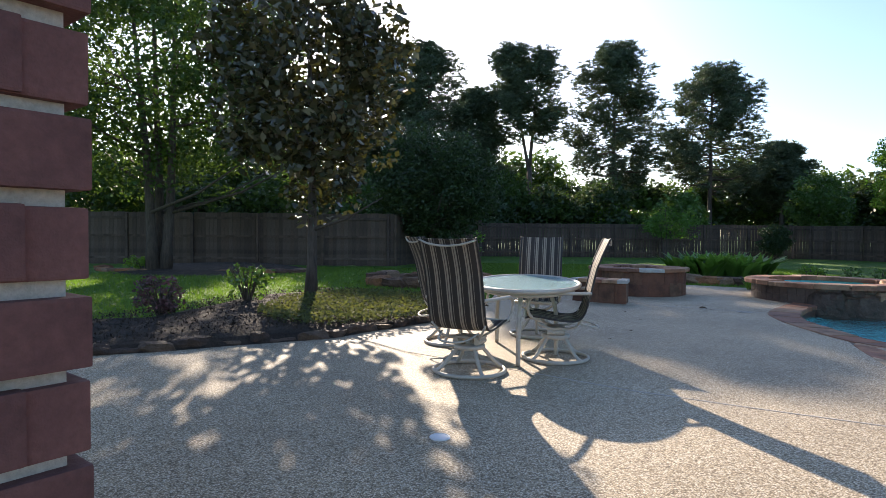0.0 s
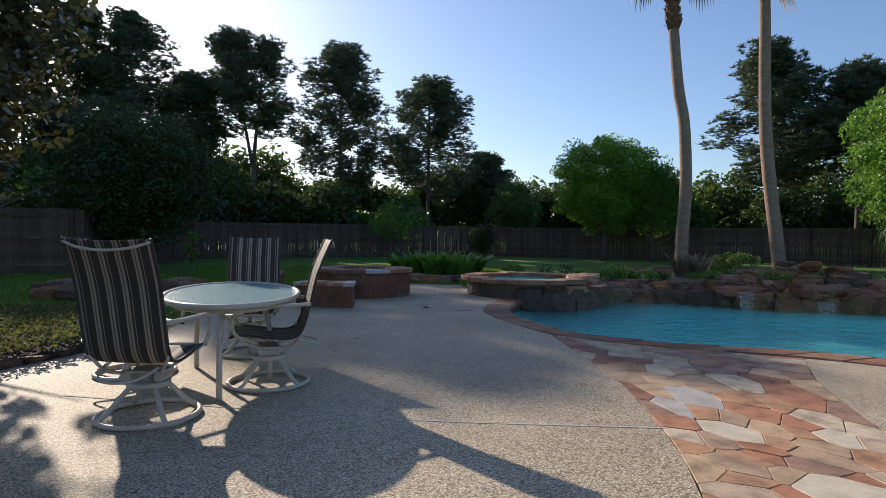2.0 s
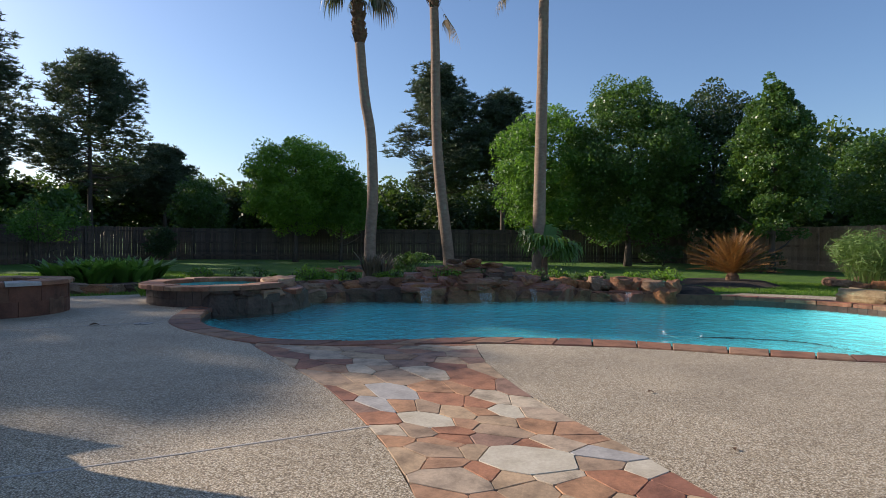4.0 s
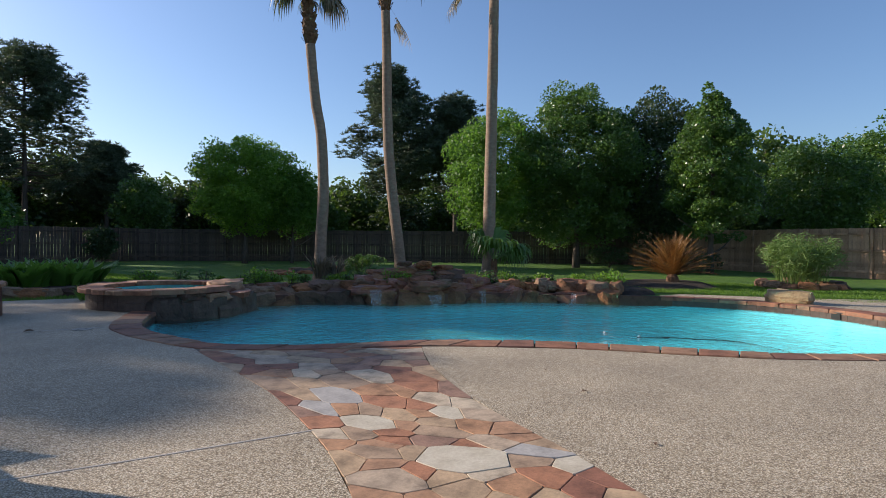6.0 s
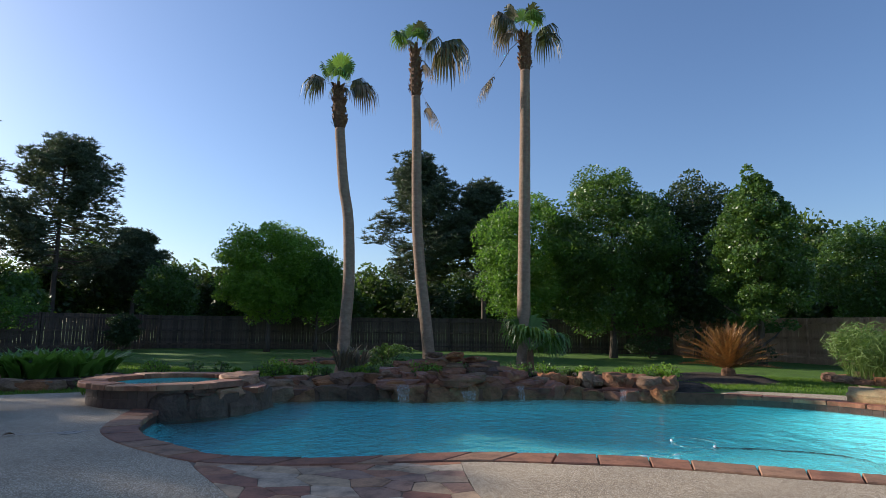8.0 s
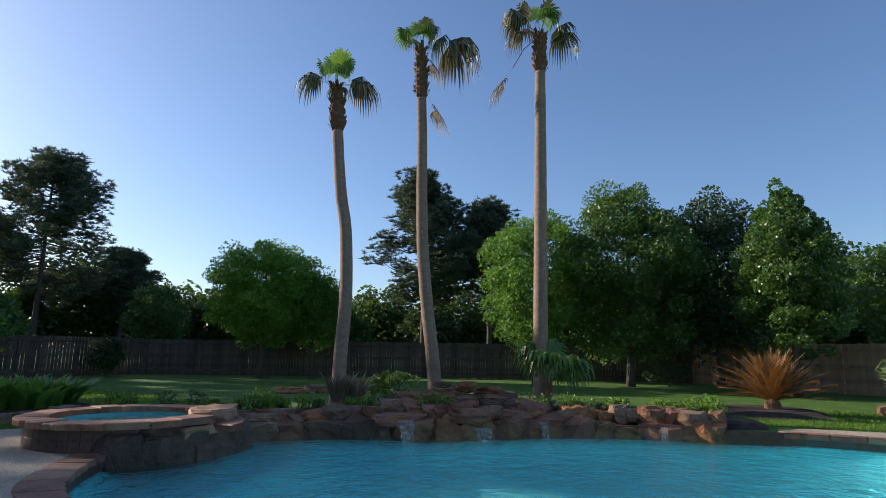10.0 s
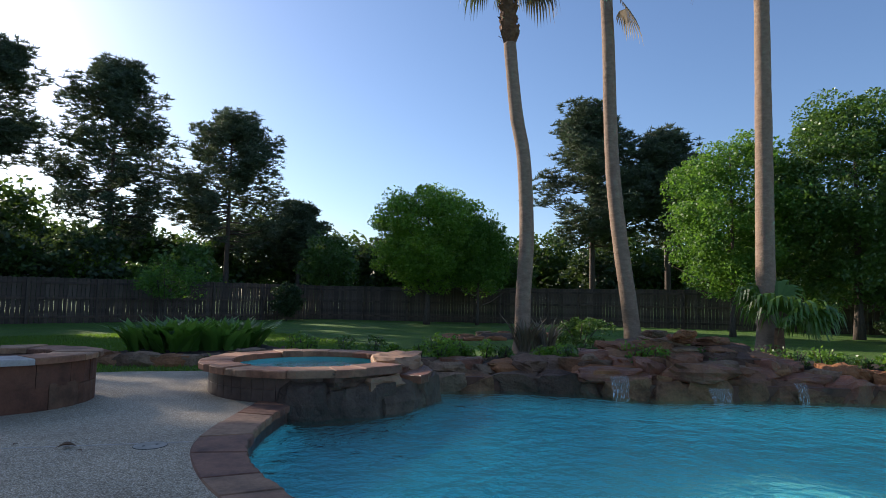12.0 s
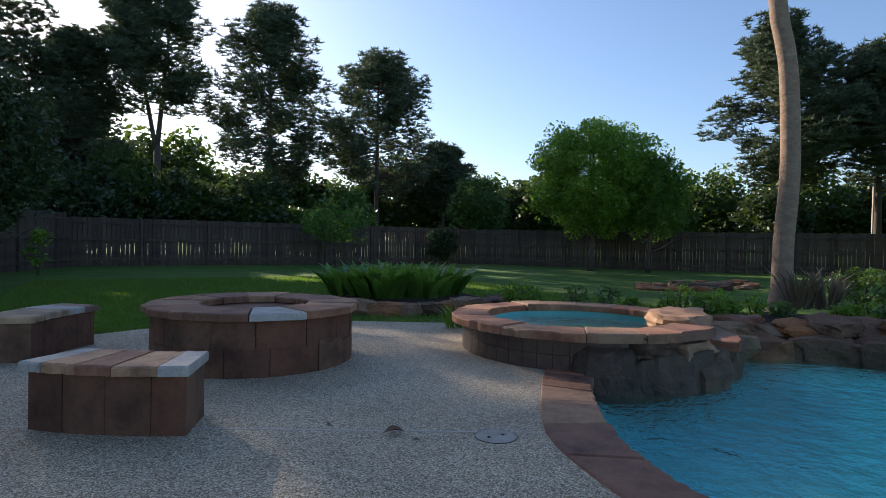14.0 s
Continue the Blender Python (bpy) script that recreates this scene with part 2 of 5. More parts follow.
M_MIDLEAF = leaf_mat("mid_green_leaves", (0.025, 0.065, 0.016), (0.095, 0.18, 0.04), (0.15, 0.28, 0.035), 0.36, 0.3)
M_DARKLEAF = leaf_mat("dark_leaves", (0.016, 0.036, 0.014), (0.05, 0.09, 0.03), (0.08, 0.13, 0.025), 0.5, 0.25)
M_SAGO = leaf_mat("dry_sago_fronds", (0.1, 0.045, 0.013), (0.33, 0.16, 0.045), (0.3, 0.14, 0.035), 0.6, 0.22)
M_FROND = leaf_mat("palm_frond", (0.05, 0.11, 0.02), (0.13, 0.24, 0.05), (0.2, 0.36, 0.05), 0.4, 0.3)
M_DRYFROND = leaf_mat("dry_palm_frond", (0.09, 0.07, 0.045), (0.26, 0.2, 0.13), (0.2, 0.16, 0.08), 0.6, 0.25)
M_OLDFROND = leaf_mat("old_palm_frond", (0.035, 0.045, 0.02), (0.12, 0.12, 0.06), (0.1, 0.12, 0.04), 0.5, 0.22)
M_LUSH = leaf_mat("lush_leaves", (0.04, 0.11, 0.02), (0.14, 0.28, 0.05), (0.22, 0.42, 0.05), 0.4, 0.35)
M_PAMPAS = leaf_mat("feathery_grass", (0.08, 0.14, 0.035), (0.19, 0.29, 0.08), (0.2, 0.32, 0.06), 0.6, 0.35)


def glass_top_mat():
    m = bpy.data.materials.new("hammered_glass")
    m.use_nodes = True
    nt = m.node_tree
    p = nt.nodes["Principled BSDF"]
    p.inputs["Base Color"].default_value = (0.42, 0.68, 0.66, 1)
    p.inputs["Transmission Weight"].default_value = 0.5
    p.inputs["Roughness"].default_value = 0.18
    v = nt.nodes.new("ShaderNodeTexVoronoi")
    v.inputs["Scale"].default_value = 45
    nt.links.new(nt.nodes.new("ShaderNodeTexCoord").outputs["Object"], v.inputs["Vector"])
    nt.links.new(bump(nt, v.outputs["Distance"], 0.8, 0.01), p.inputs["Normal"])
    return m


M_GLASS = glass_top_mat()


def fall_mat():
    m = bpy.data.materials.new("falling_water")
    m.use_nodes = True
    nt = m.node_tree
    p = nt.nodes["Principled BSDF"]
    p.inputs["Base Color"].default_value = (0.85, 0.9, 0.92, 1)
    p.inputs["Roughness"].default_value = 0.15
    tr = nt.nodes.new("ShaderNodeBsdfTransparent")
    mp = nt.nodes.new("ShaderNodeMapping")
    mp.inputs["Scale"].default_value = (95, 95, 1.1)
    nt.links.new(nt.nodes.new("ShaderNodeNewGeometry").outputs["Position"], mp.inputs[0])
    f = ramp(nt, noise_tex(nt, 1.0, 3, 0.6, mp.outputs[0]), [(0.5, (0.0, 0.0, 0.0)), (0.66, (0.8, 0.8, 0.8))])
    mx = nt.nodes.new("ShaderNodeMixShader")
    nt.links.new(f, mx.inputs[0])
    nt.links.new(tr.outputs[0], mx.inputs[1])
    nt.links.new(p.outputs[0], mx.inputs[2])
    nt.links.new(mx.outputs[0], nt.nodes["Material Output"].inputs[0])
    return m


M_FALL = fall_mat()


# ---- mesh helpers ----
def link_bm(name, bm, material, smooth=False):
    me = bpy.data.meshes.new(name)
    bmesh.ops.recalc_face_normals(bm, faces=bm.faces)
    bm.to_mesh(me)
    bm.free()
    me.materials.append(material)
    if smooth:
        me.polygons.foreach_set("use_smooth", [True] * len(me.polygons))
    return new(name, me)


def part(name, bm, material, parent, label="", smooth=False):
    ob = link_bm(name, bm, material, smooth)
    ob.parent = parent
    return tagged(ob, label)


def np_mesh(name, verts, faces, material):
    """A mesh from arrays: verts (n, 3), faces (m, k)."""
    me = bpy.data.meshes.new(name)
    verts, faces = np.asarray(verts, np.float32), np.asarray(faces, np.int32)
    m, k = faces.shape
    me.vertices.add(len(verts))
    me.vertices.foreach_set("co", verts.ravel())
    me.loops.add(m * k)
    me.loops.foreach_set("vertex_index", faces.ravel())
    me.polygons.add(m)
    me.polygons.foreach_set("loop_start", np.arange(0, m * k, k, dtype=np.int32))
    me.polygons.foreach_set("loop_total", np.full(m, k, np.int32))
    me.update(calc_edges=True)
    me.materials.append(material)
    return me


def add_box(bm, size, m=Matrix(), bevel=0.0):
    r = bmesh.ops.create_cube(bm, size=1, matrix=m @ Matrix.Diagonal((*size, 1)))
    if bevel:
        es = list({e for v in r["verts"] for e in v.link_edges})
        bmesh.ops.bevel(bm, geom=es, offset=bevel, segments=2, profile=0.7, affect="EDGES")


def add_tube(bm, pts, radius, sides=8, closed=False):
    """A round tube along pts; radius a number or one per point."""
    pts = [Vector(p) for p in pts]
    n = len(pts)
    rad = [radius] * n if isinstance(radius, (int, float)) else radius
    rings = []
    up = Vector((0, 0, 1))
    for i, p in enumerate(pts):
        if closed:
            d = pts[(i + 1) % n] - pts[i - 1]
        else:
            d = pts[min(i + 1, n - 1)] - pts[max(i - 1, 0)]
        d.normalize()
        ref = up if abs(d.dot(up)) < 0.95 else Vector((1, 0, 0))
        a = d.cross(ref).normalized()
        b = d.cross(a).normalized()
        rings.append([bm.verts.new(p + rad[i] * (a * math.cos(2 * math.pi * k / sides) + b * math.sin(2 * math.pi * k / sides))) for k in range(sides)])
    for i in range(n if closed else n - 1):
        r0, r1 = rings[i], rings[(i + 1) % n]
        for k in range(sides):
            bm.faces.new((r0[k], r0[(k + 1) % sides], r1[(k + 1) % sides], r1[k]))
    if not closed:
        bm.faces.new(rings[0])
        bm.faces.new(rings[-1][::-1])


def smooth_line(pts, n=6):
    """Catmull-Rom through pts."""
    P = [Vector(p) for p in pts]
    P = [P[0] * 2 - P[1]] + P + [P[-1] * 2 - P[-2]]
    out = []
    for i in range(1, len(P) - 2):
        for k in range(n):
            t = k / n
            a, b, c, d = P[i - 1], P[i], P[i + 1], P[i + 2]
            out.append(0.5 * (2 * b + (c - a) * t + (2 * a - 5 * b + 4 * c - d) * t * t + (3 * b - a - 3 * c + d) * t ** 3))
    out.append(P[-2])
    return out


def sheet_bm(outer, holes, z, thick):
    bm = bmesh.new()
    edges = []
    for loop in [outer] + holes:
        vs = [bm.verts.new((p[0], p[1], z)) for p in loop]
        edges += [bm.edges.new((vs[i], vs[(i + 1) % len(vs)])) for i in range(len(vs))]
    bmesh.ops.triangle_fill(bm, edges=edges, use_beauty=True)
    if thick:
        r = bmesh.ops.extrude_face_region(bm, geom=bm.faces[:])
        bmesh.ops.translate(bm, verts=[v for v in r["geom"] if isinstance(v, bmesh.types.BMVert)], vec=(0, 0, -thick))
    return bm


def prism(bm, poly, z0, z1, edge=0.008):
    """A slab with the outline poly (counter-clockwise) and a slightly eased top edge."""
    c = Vector((sum(p[0] for p in poly) / len(poly), sum(p[1] for p in poly) / len(poly)))
    lo = [bm.verts.new((p[0], p[1], z0)) for p in poly]
    mid = [bm.verts.new((p[0], p[1], z1 - edge)) for p in poly]
    hi = []
    for p in poly:
        d = c - Vector(p[:2])
        d = d.normalized() * edge if d.length > 1e-6 else d
        hi.append(bm.verts.new((p[0] + d.x, p[1] + d.y, z1)))
    n = len(poly)
    for a, b in ((lo, mid), (mid, hi)):
        for i in range(n):
            bm.faces.new((a[i], a[(i + 1) % n], b[(i + 1) % n], b[i]))
    bm.faces.new(hi)
    bm.faces.new(lo[::-1])


def rock_bm(w, d, h, seed, cuts=4, rough=0.22):
    """An angular weathered slab or boulder, base at z 0."""
    bm = bmesh.new()
    bmesh.ops.create_cube(bm, size=1)
    bmesh.ops.subdivide_edges(bm, edges=bm.edges[:], cuts=cuts, use_grid_fill=True)
    rng = random.Random(seed)
    off = Vector((rng.uniform(-50, 50), rng.uniform(-50, 50), rng.uniform(-50, 50)))
    planes = []
    for _ in range(9):
        v = Vector((rng.gauss(0, 1), rng.gauss(0, 1), rng.gauss(0, 0.6))).normalized()
        planes.append((v, rng.uniform(0.42, 0.56)))
    for v in bm.verts:
        q = v.co.lerp(v.co.normalized() * 0.6, 0.22)
        for nrm, dist in planes:
            k = q.dot(nrm) - dist
            if k > 0:
                q = q - nrm * k * 0.85
        k = noise.noise(q * 2.6 + off) * rough * 0.7 + noise.noise(q * 7 + off) * rough * 0.5
        q = q * (1 + k)
        ledge = math.floor(q.z * 6 + 0.4 * noise.noise(q * 3 + off)) / 6
        q.z = q.z * 0.6 + ledge * 0.4 + 0.03
        v.co = Vector((q.x * w * 1.2, q.y * d * 1.2, (q.z + 0.5) * h * 1.08))
    return bm


def up_sheet(name, outer, z, material):
    """A flat sheet whose faces all look up."""
    bm = sheet_bm(outer, [], z, 0)
    for f in bm.faces:
        if f.normal.z < 0:
            f.normal_flip()
    me = bpy.data.meshes.new(name)
    bm.to_mesh(me)
    bm.free()
    me.materials.append(material)
    return new(name, me)


# ---- outlines of the pool, deck and path ----
COP_OUT = [(6.42, 10.65), (6.0, 10.19), (5.45, 9.5), (5.18, 9.05), (5.04, 8.6), (4.95, 8.1), (4.92, 7.6), (4.91, 7.0), (5.0, 6.55), (5.3, 6.0), (5.7, 5.5), (6.15, 5.05), (6.56, 4.64), (6.79, 4.31), (7.11, 3.72), (7.43, 3.13), (7.64, 2.53), (7.8, 1.94), (8.0, 1.39), (8.22, 0.85), (8.74, -0.02), (9.5, -0.95), (10.8, -1.65), (12.3, -1.5), (13.6, -0.75), (14.65, 0.3), (15.15, 1.4), (15.28, 2.6), (15.05, 3.6)]
COP_IN = [(6.72, 10.38), (6.22, 9.87), (5.83, 9.36), (5.52, 8.84), (5.36, 8.4), (5.29, 8.0), (5.26, 7.5), (5.22, 6.95), (5.36, 6.5), (5.68, 5.99), (6.11, 5.49), (6.6, 5.08), (7.05, 4.6), (7.25, 4.3), (7.5, 3.88), (7.82, 3.28), (8.0, 2.63), (8.17, 2.01), (8.34, 1.42), (8.54, 0.95), (9.0, 0.2), (9.75, -0.6), (10.9, -1.25), (12.2, -1.1), (13.35, -0.4), (14.3, 0.55), (14.78, 1.5), (14.9, 2.6), (14.7, 3.6)]
FAR = [(14.4, 4.5), (14.15, 5.5), (13.7, 6.5), (12.9, 7.4), (12.0, 8.1), (11.25, 8.7), (10.95, 9.4), (10.3, 10.35), (9.3, 11.05), (8.8, 10.65), (8.4, 10.2), (7.3, 10.2)]
POOL = [tuple(p) for p in smooth_line([(*p, 0) for p in COP_IN], 3)] + [(*p, 0) for p in FAR]
POOL = [(p[0], p[1]) for p in POOL]
WATER_Z, LAWN_Z = -0.17, -0.03
STRIP_L = [(5.0, 6.9), (4.79, 6.39), (4.45, 5.4), (4.08, 4.44), (3.65, 3.62), (3.34, 3.1), (2.95, 2.57), (2.3, 1.85), (1.5, 1.05), (0.5, 0.1), (-0.7, -1.0)]
STRIP_R = [(6.56, 4.64), (6.25, 4.4), (5.75, 3.97), (5.02, 3.16), (4.55, 2.5), (4.25, 2.0), (3.97, 1.6), (3.35, 0.75), (2.65, -0.1), (1.75, -1.1), (0.7, -2.3)]
BED_EDGE = [(-12, 3.0), (-6, 4.4), (-3.12, 5.21), (-2.39, 5.54), (-1.94, 5.84), (-1.43, 6.11), (-0.93, 6.4), (-0.63, 6.84), (-0.26, 7.25), (0.06, 7.67)]
DECK_FAR = [(0.6, 8.7), (0.95, 10.2), (1.15, 12.0), (1.6, 13.4), (2.69, 14.25), (3.17, 14.5), (4.4, 14.65), (5.75, 14.3), (6.4, 13.95), (7.0, 13.6)]


def offset(loop, d):
    n = len(loop)
    area = sum(loop[i - 1][0] * loop[i][1] - loop[i][0] * loop[i - 1][1] for i in range(n))
    s = 1 if area > 0 else -1
    out = []
    for i in range(n):
        a, b = Vector(loop[i - 1]), Vector(loop[(i + 1) % n])
        t = (b - a).normalized()
        out.append((loop[i][0] + s * t.y * d, loop[i][1] - s * t.x * d))
    return out


# ---- ground, deck, pool ----
FARG = 900
ground = link_bm("ground", sheet_bm([(-FARG, -FARG), (FARG, -FARG), (FARG, FARG), (-FARG, FARG)], [offset(POOL, 0.12)], LAWN_Z, 0), M_LAWN)
tagged(ground, "mown green lawn round the pool", "lawn", kind="structure")

left_line = BED_EDGE + DECK_FAR
deck_a = left_line + [(7.3, 12.3), (6.9, 11.0)] + [tuple(p) for p in COP_OUT[:8]] + STRIP_L[0:] + [(-3, -7), (-12, -7)]
deck_1 = tagged(link_bm("pavement_patio", sheet_bm(deck_a, [], 0.0, 0.12), M_DECK), "exposed aggregate concrete patio, pebbly tan", "patio", kind="structure")
deck_b = STRIP_R + [(2, -8), (22, -8), (18.5, -3), (16.7, 0.5), (16.3, 2.0), (15.9, 3.4), (15.2, 3.75)] + [tuple(p) for p in COP_OUT[:11:-1]][:-1]
deck_2 = tagged(link_bm("pavement_poolside", sheet_bm(deck_b, [], 0.0, 0.12), M_DECK), "exposed aggregate concrete pool deck, sunlit tan pebbles", "pool deck", kind="structure")

bm = bmesh.new()
loop_t = [bm.verts.new((p[0], p[1], -0.24)) for p in POOL]
loop_b = [bm.verts.new((p[0], p[1], -1.25)) for p in offset(POOL, -0.25)]
n = len(POOL)
for i in range(n):
    bm.faces.new((loop_t[i], loop_t[(i + 1) % n], loop_b[(i + 1) % n], loop_b[i]))
bmesh.ops.triangle_fill(bm, edges=[e for e in bm.edges if e.verts[0].co.z < -1 and e.verts[1].co.z < -1], use_beauty=True)
pool = tagged(link_bm("pool_basin", bm, M_POOL), "pool basin of pale blue plaster", "pool", kind="structure")
b = bmesh.new()
t0, t1 = [b.verts.new((p[0], p[1], -0.02)) for p in POOL], [b.verts.new((p[0], p[1], -0.25)) for p in POOL]
for i in range(len(POOL)):
    b.faces.new((t0[i], t0[(i + 1) % len(POOL)], t1[(i + 1) % len(POOL)], t1[i]))
tagged(link_bm("wall_waterline", b, M_TILE), "dark brown band round the top of the pool wall", "pool wall", kind="structure")
water = tagged(up_sheet("water", POOL, WATER_Z, M_WATER), "rippled clear turquoise pool water", "water", kind="structure")
water.visible_shadow = False


# ---- trees ----
def rand_dirs(rng, n):
    v = rng.normal(size=(n, 3))
    return v / np.linalg.norm(v, axis=1)[:, None]


def leaf_cards(rng, centres, size, aspect=0.55, up=0.3, spread=None):
    """Pointed leaves (two triangles, slightly folded) at centres."""
    n = len(centres)
    d = rand_dirs(rng, n)
    d[:, 2] = d[:, 2] * 0.8 - 0.15
    nor = rand_dirs(rng, n)
    nor[:, 2] += up
    side = np.cross(d, nor)
    side /= np.linalg.norm(side, axis=1)[:, None] + 1e-9
    s = size * rng.uniform(0.6, 1.25, n)[:, None]
    a = centres - d * s * 0.5
    b = centres + side * s * aspect * 0.5
    c = centres + d * s * 0.5
    e = centres - side * s * aspect * 0.5
    verts = np.stack([a, b, c, e], 1).reshape(-1, 3)
    faces = np.arange(n * 4).reshape(-1, 4)
    return verts, faces


def limbs(bm, rng, base, top, radius, n, spread, start=0.35, droop=0.0):
    """Tapered trunk with side limbs; returns limb ends."""
    b, t = Vector(base), Vector(top)
    pts = []
    for i in range(9):
        k = i / 8
        pts.append(b.lerp(t, k) + Vector((math.sin(k * 5 + b.x) * 0.05, math.cos(k * 4 + b.y) * 0.05, 0)) * (t - b).length * 0.12)
    add_tube(bm, pts, [radius * (1 - 0.85 * i / 8) * (1.35 if i == 0 else 1) for i in range(9)], 8)
    ends = []
    for i in range(n):
        k = start + (0.95 - start) * i / max(1, n - 1)
        p = b.lerp(t, k)
        an = i * 2.4 + rng.uniform(-0.4, 0.4)
        ln = spread * (1.05 - 0.65 * k) * rng.uniform(0.7, 1.1)
        q = p + Vector((math.cos(an) * ln, math.sin(an) * ln, ln * (0.45 - droop)))
        mid = p.lerp(q, 0.5) + Vector((0, 0, -0.06 * ln))
        r0 = radius * (1 - 0.8 * k) * 0.45
        add_tube(bm, [p, mid, q], [r0, r0 * 0.6, r0 * 0.2], 6)
        ends.append(q)
    return ends


def crown_points(rng, centre, radii, clumps, per, clump_r, hollow=0.12, flat_base=0.0):
    """Leaf places in round clumps that fill an uneven ellipsoid."""
    c = rand_dirs(rng, clumps)
    rr = rng.uniform(hollow + 0.12, 1.0, clumps) ** 0.5
    c = c * rr[:, None] * (0.86 + 0.2 * rng.random((clumps, 1)))
    if flat_base:
        c[:, 2] = np.where(c[:, 2] < -flat_base, -flat_base * rng.uniform(0.6, 1.1, clumps), c[:, 2])
    c = c * (np.array(radii) - clump_r * 0.7) + np.array(centre)
    k = rand_dirs(rng, clumps * per).reshape(clumps, per, 3) * (rng.uniform(0.35, 1.0, (clumps, per, 1)) ** 0.5)
    k = k * (clump_r * rng.uniform(0.7, 1.35, clumps))[:, None, None] * np.array([1, 1, 0.75])
    return (c[:, None, :] + k).reshape(-1, 3)


def tree(name, pos, height, radii, leaf, material, count, label, trunk_r=0.15, crown_lo=0.25, seed=1, clump_r=None, category="tree", clumps=90, flat_base=0.0, bark=None, stems=1, taper=0.0):
    rng = np.random.default_rng(seed)
    thing = new(name)
    thing.location = pos
    bm = bmesh.new()
    cz, clumps, count, leaf = height - radii[2] * 0.95, int(clumps * 2.2), int(count * 1.45), leaf * 1.06
    for s in range(stems):
        dx, dy = (0, 0) if stems == 1 else (math.cos(s * 2.1) * 0.18, math.sin(s * 2.1) * 0.18)
        lean = 0 if stems == 1 else 4
        limbs(bm, rng, (dx, dy, -0.05), (dx * lean, dy * lean, height * 0.88), trunk_r, 9, max(radii[0], radii[1]) * 0.95, crown_lo)
    part("trunk", bm, bark or M_BARK, thing, smooth=True)
    pts = crown_points(rng, (0, 0, cz), radii, clumps, count // clumps, clump_r or radii[0] * 0.2, flat_base=flat_base)
    pts[:, :2] *= (1 - taper * np.clip((pts[:, 2:] - cz) / radii[2] + 0.25, 0, 1))
    pts = pts[pts[:, 2] > 0.05]
    me = np_mesh("crown", *leaf_cards(rng, pts, leaf), material)
    new("crown", me).parent = thing
    return tagged(thing, label, category, "garden trees")


def pine(name, pos, height, width, seed, label, fork=False, lean=0.0, bare=0.45):
    rng = np.random.default_rng(seed)
    thing = new(name)
    thing.location = pos
    bm = bmesh.new()
    tufts = []
    def whorl(b, t, r, n, w, k0):
        add_tube(bm, [b.lerp(t, i / 8) for i in range(9)], [r * (1 - 0.85 * i / 8) for i in range(9)], 8)
        for i in range(n):
            u = (i + rng.uniform(0, 1)) / n
            p = b.lerp(t, k0 + (0.97 - k0) * u)
            an = rng.uniform(0, 6.28)
            env = (1 - u) ** 0.55 * min(1.0, 0.72 + u * 1.5) + 0.05
            ln = w * env * rng.uniform(0.4, 1.0) ** 0.6
            d = Vector((math.cos(an), math.sin(an), rng.uniform(0.02, 0.42) + 0.7 * max(0.0, u - 0.4)))
            m1 = p + d * ln * 0.5 + Vector((rng.uniform(-0.1, 0.1), rng.uniform(-0.1, 0.1), -0.14)) * ln
            q = p + d * ln + Vector((0, 0, 0.08 * ln))
            add_tube(bm, smooth_line([p, m1, q], 3), [r * f for f in (0.24, 0.19, 0.15, 0.12, 0.09, 0.06, 0.03)], 5)
            for f in (1.0, 0.76, 0.5):
                pad = rng.uniform(0.45, 0.8) * (0.62 + 0.38 * f)
                base = np.array(p.lerp(m1, f * 2) if f < 0.5 else m1.lerp(q, f * 2 - 1)) + rng.uniform(-0.3, 0.3, 3) + np.array([0, 0, 0.16])
                many = int(66 * pad * pad) + 3
                o = rand_dirs(rng, many) * rng.uniform(0.2, 1.0, (many, 1)) ** 0.4
                tufts.extend(base + o * np.array([1.1, 1.1, 0.72]) * pad)
    b, t = Vector((0, 0, -0.1)), Vector((lean, 0, height))
    if fork:
        mid = Vector((lean * 0.5 + 0.15, 0, height * 0.42))
        add_tube(bm, [b, b.lerp(mid, 0.5) + Vector((0.1, 0, 0)), mid], [0.2, 0.18, 0.16], 8)
        whorl(mid, Vector((lean + 0.8, 0.2, height * 0.97)), 0.13, 36, width * 0.8, 0.22)
        whorl(mid + Vector((0, 0, -0.5)), Vector((lean - 1.3, 0.3, height)), 0.12, 36, width * 0.8, 0.3)
    else:
        whorl(b, t, 0.2, 82, width * 1.05, bare)
    part("trunk", bm, M_BARK, thing, smooth=True)
    tufts = np.array(tufts)
    k = 12
    c = np.repeat(tufts, k, 0)
    d = rand_dirs(rng, len(c))
    d[:, 2] = np.abs(d[:, 2]) * 0.9 - 0.1
    ln = rng.uniform(0.2, 0.36, (len(c), 1))
    s = np.cross(d, rand_dirs(rng, len(c)))
    s /= np.linalg.norm(s, axis=1)[:, None] + 1e-9
    v = np.stack([c - s * 0.03, c + s * 0.03, c + d * ln], 1).reshape(-1, 3)
    new("crown", np_mesh("crown", v, np.arange(len(v)).reshape(-1, 3), M_PINE)).parent = thing
    return tagged(thing, label, "pine tree", "pines behind the fence")


PINE = "tall loblolly pine with open needle crown behind the fence"
pine("pine_tree", (4.25, 38.4, LAWN_Z), 13.3, 3.4, 11, "tall pine with a forked bare trunk behind the fence", fork=True)
pine("pine_tree", (9.9, 38.7, LAWN_Z), 13.4, 3.6, 12, PINE, bare=0.32)
pine("pine_tree", (16.2, 38.9, LAWN_Z), 11.7, 4.3, 13, "broad round-topped pine behind the fence", bare=0.34)
pine("pine_tree", (21.6, 40.5, LAWN_Z), 7.0, 2.0, 14, "smaller dark pine behind the fence", bare=0.5)
pine("pine_tree", (-2.2, 38.1, LAWN_Z), 13.2, 3.6, 15, PINE, bare=0.3)
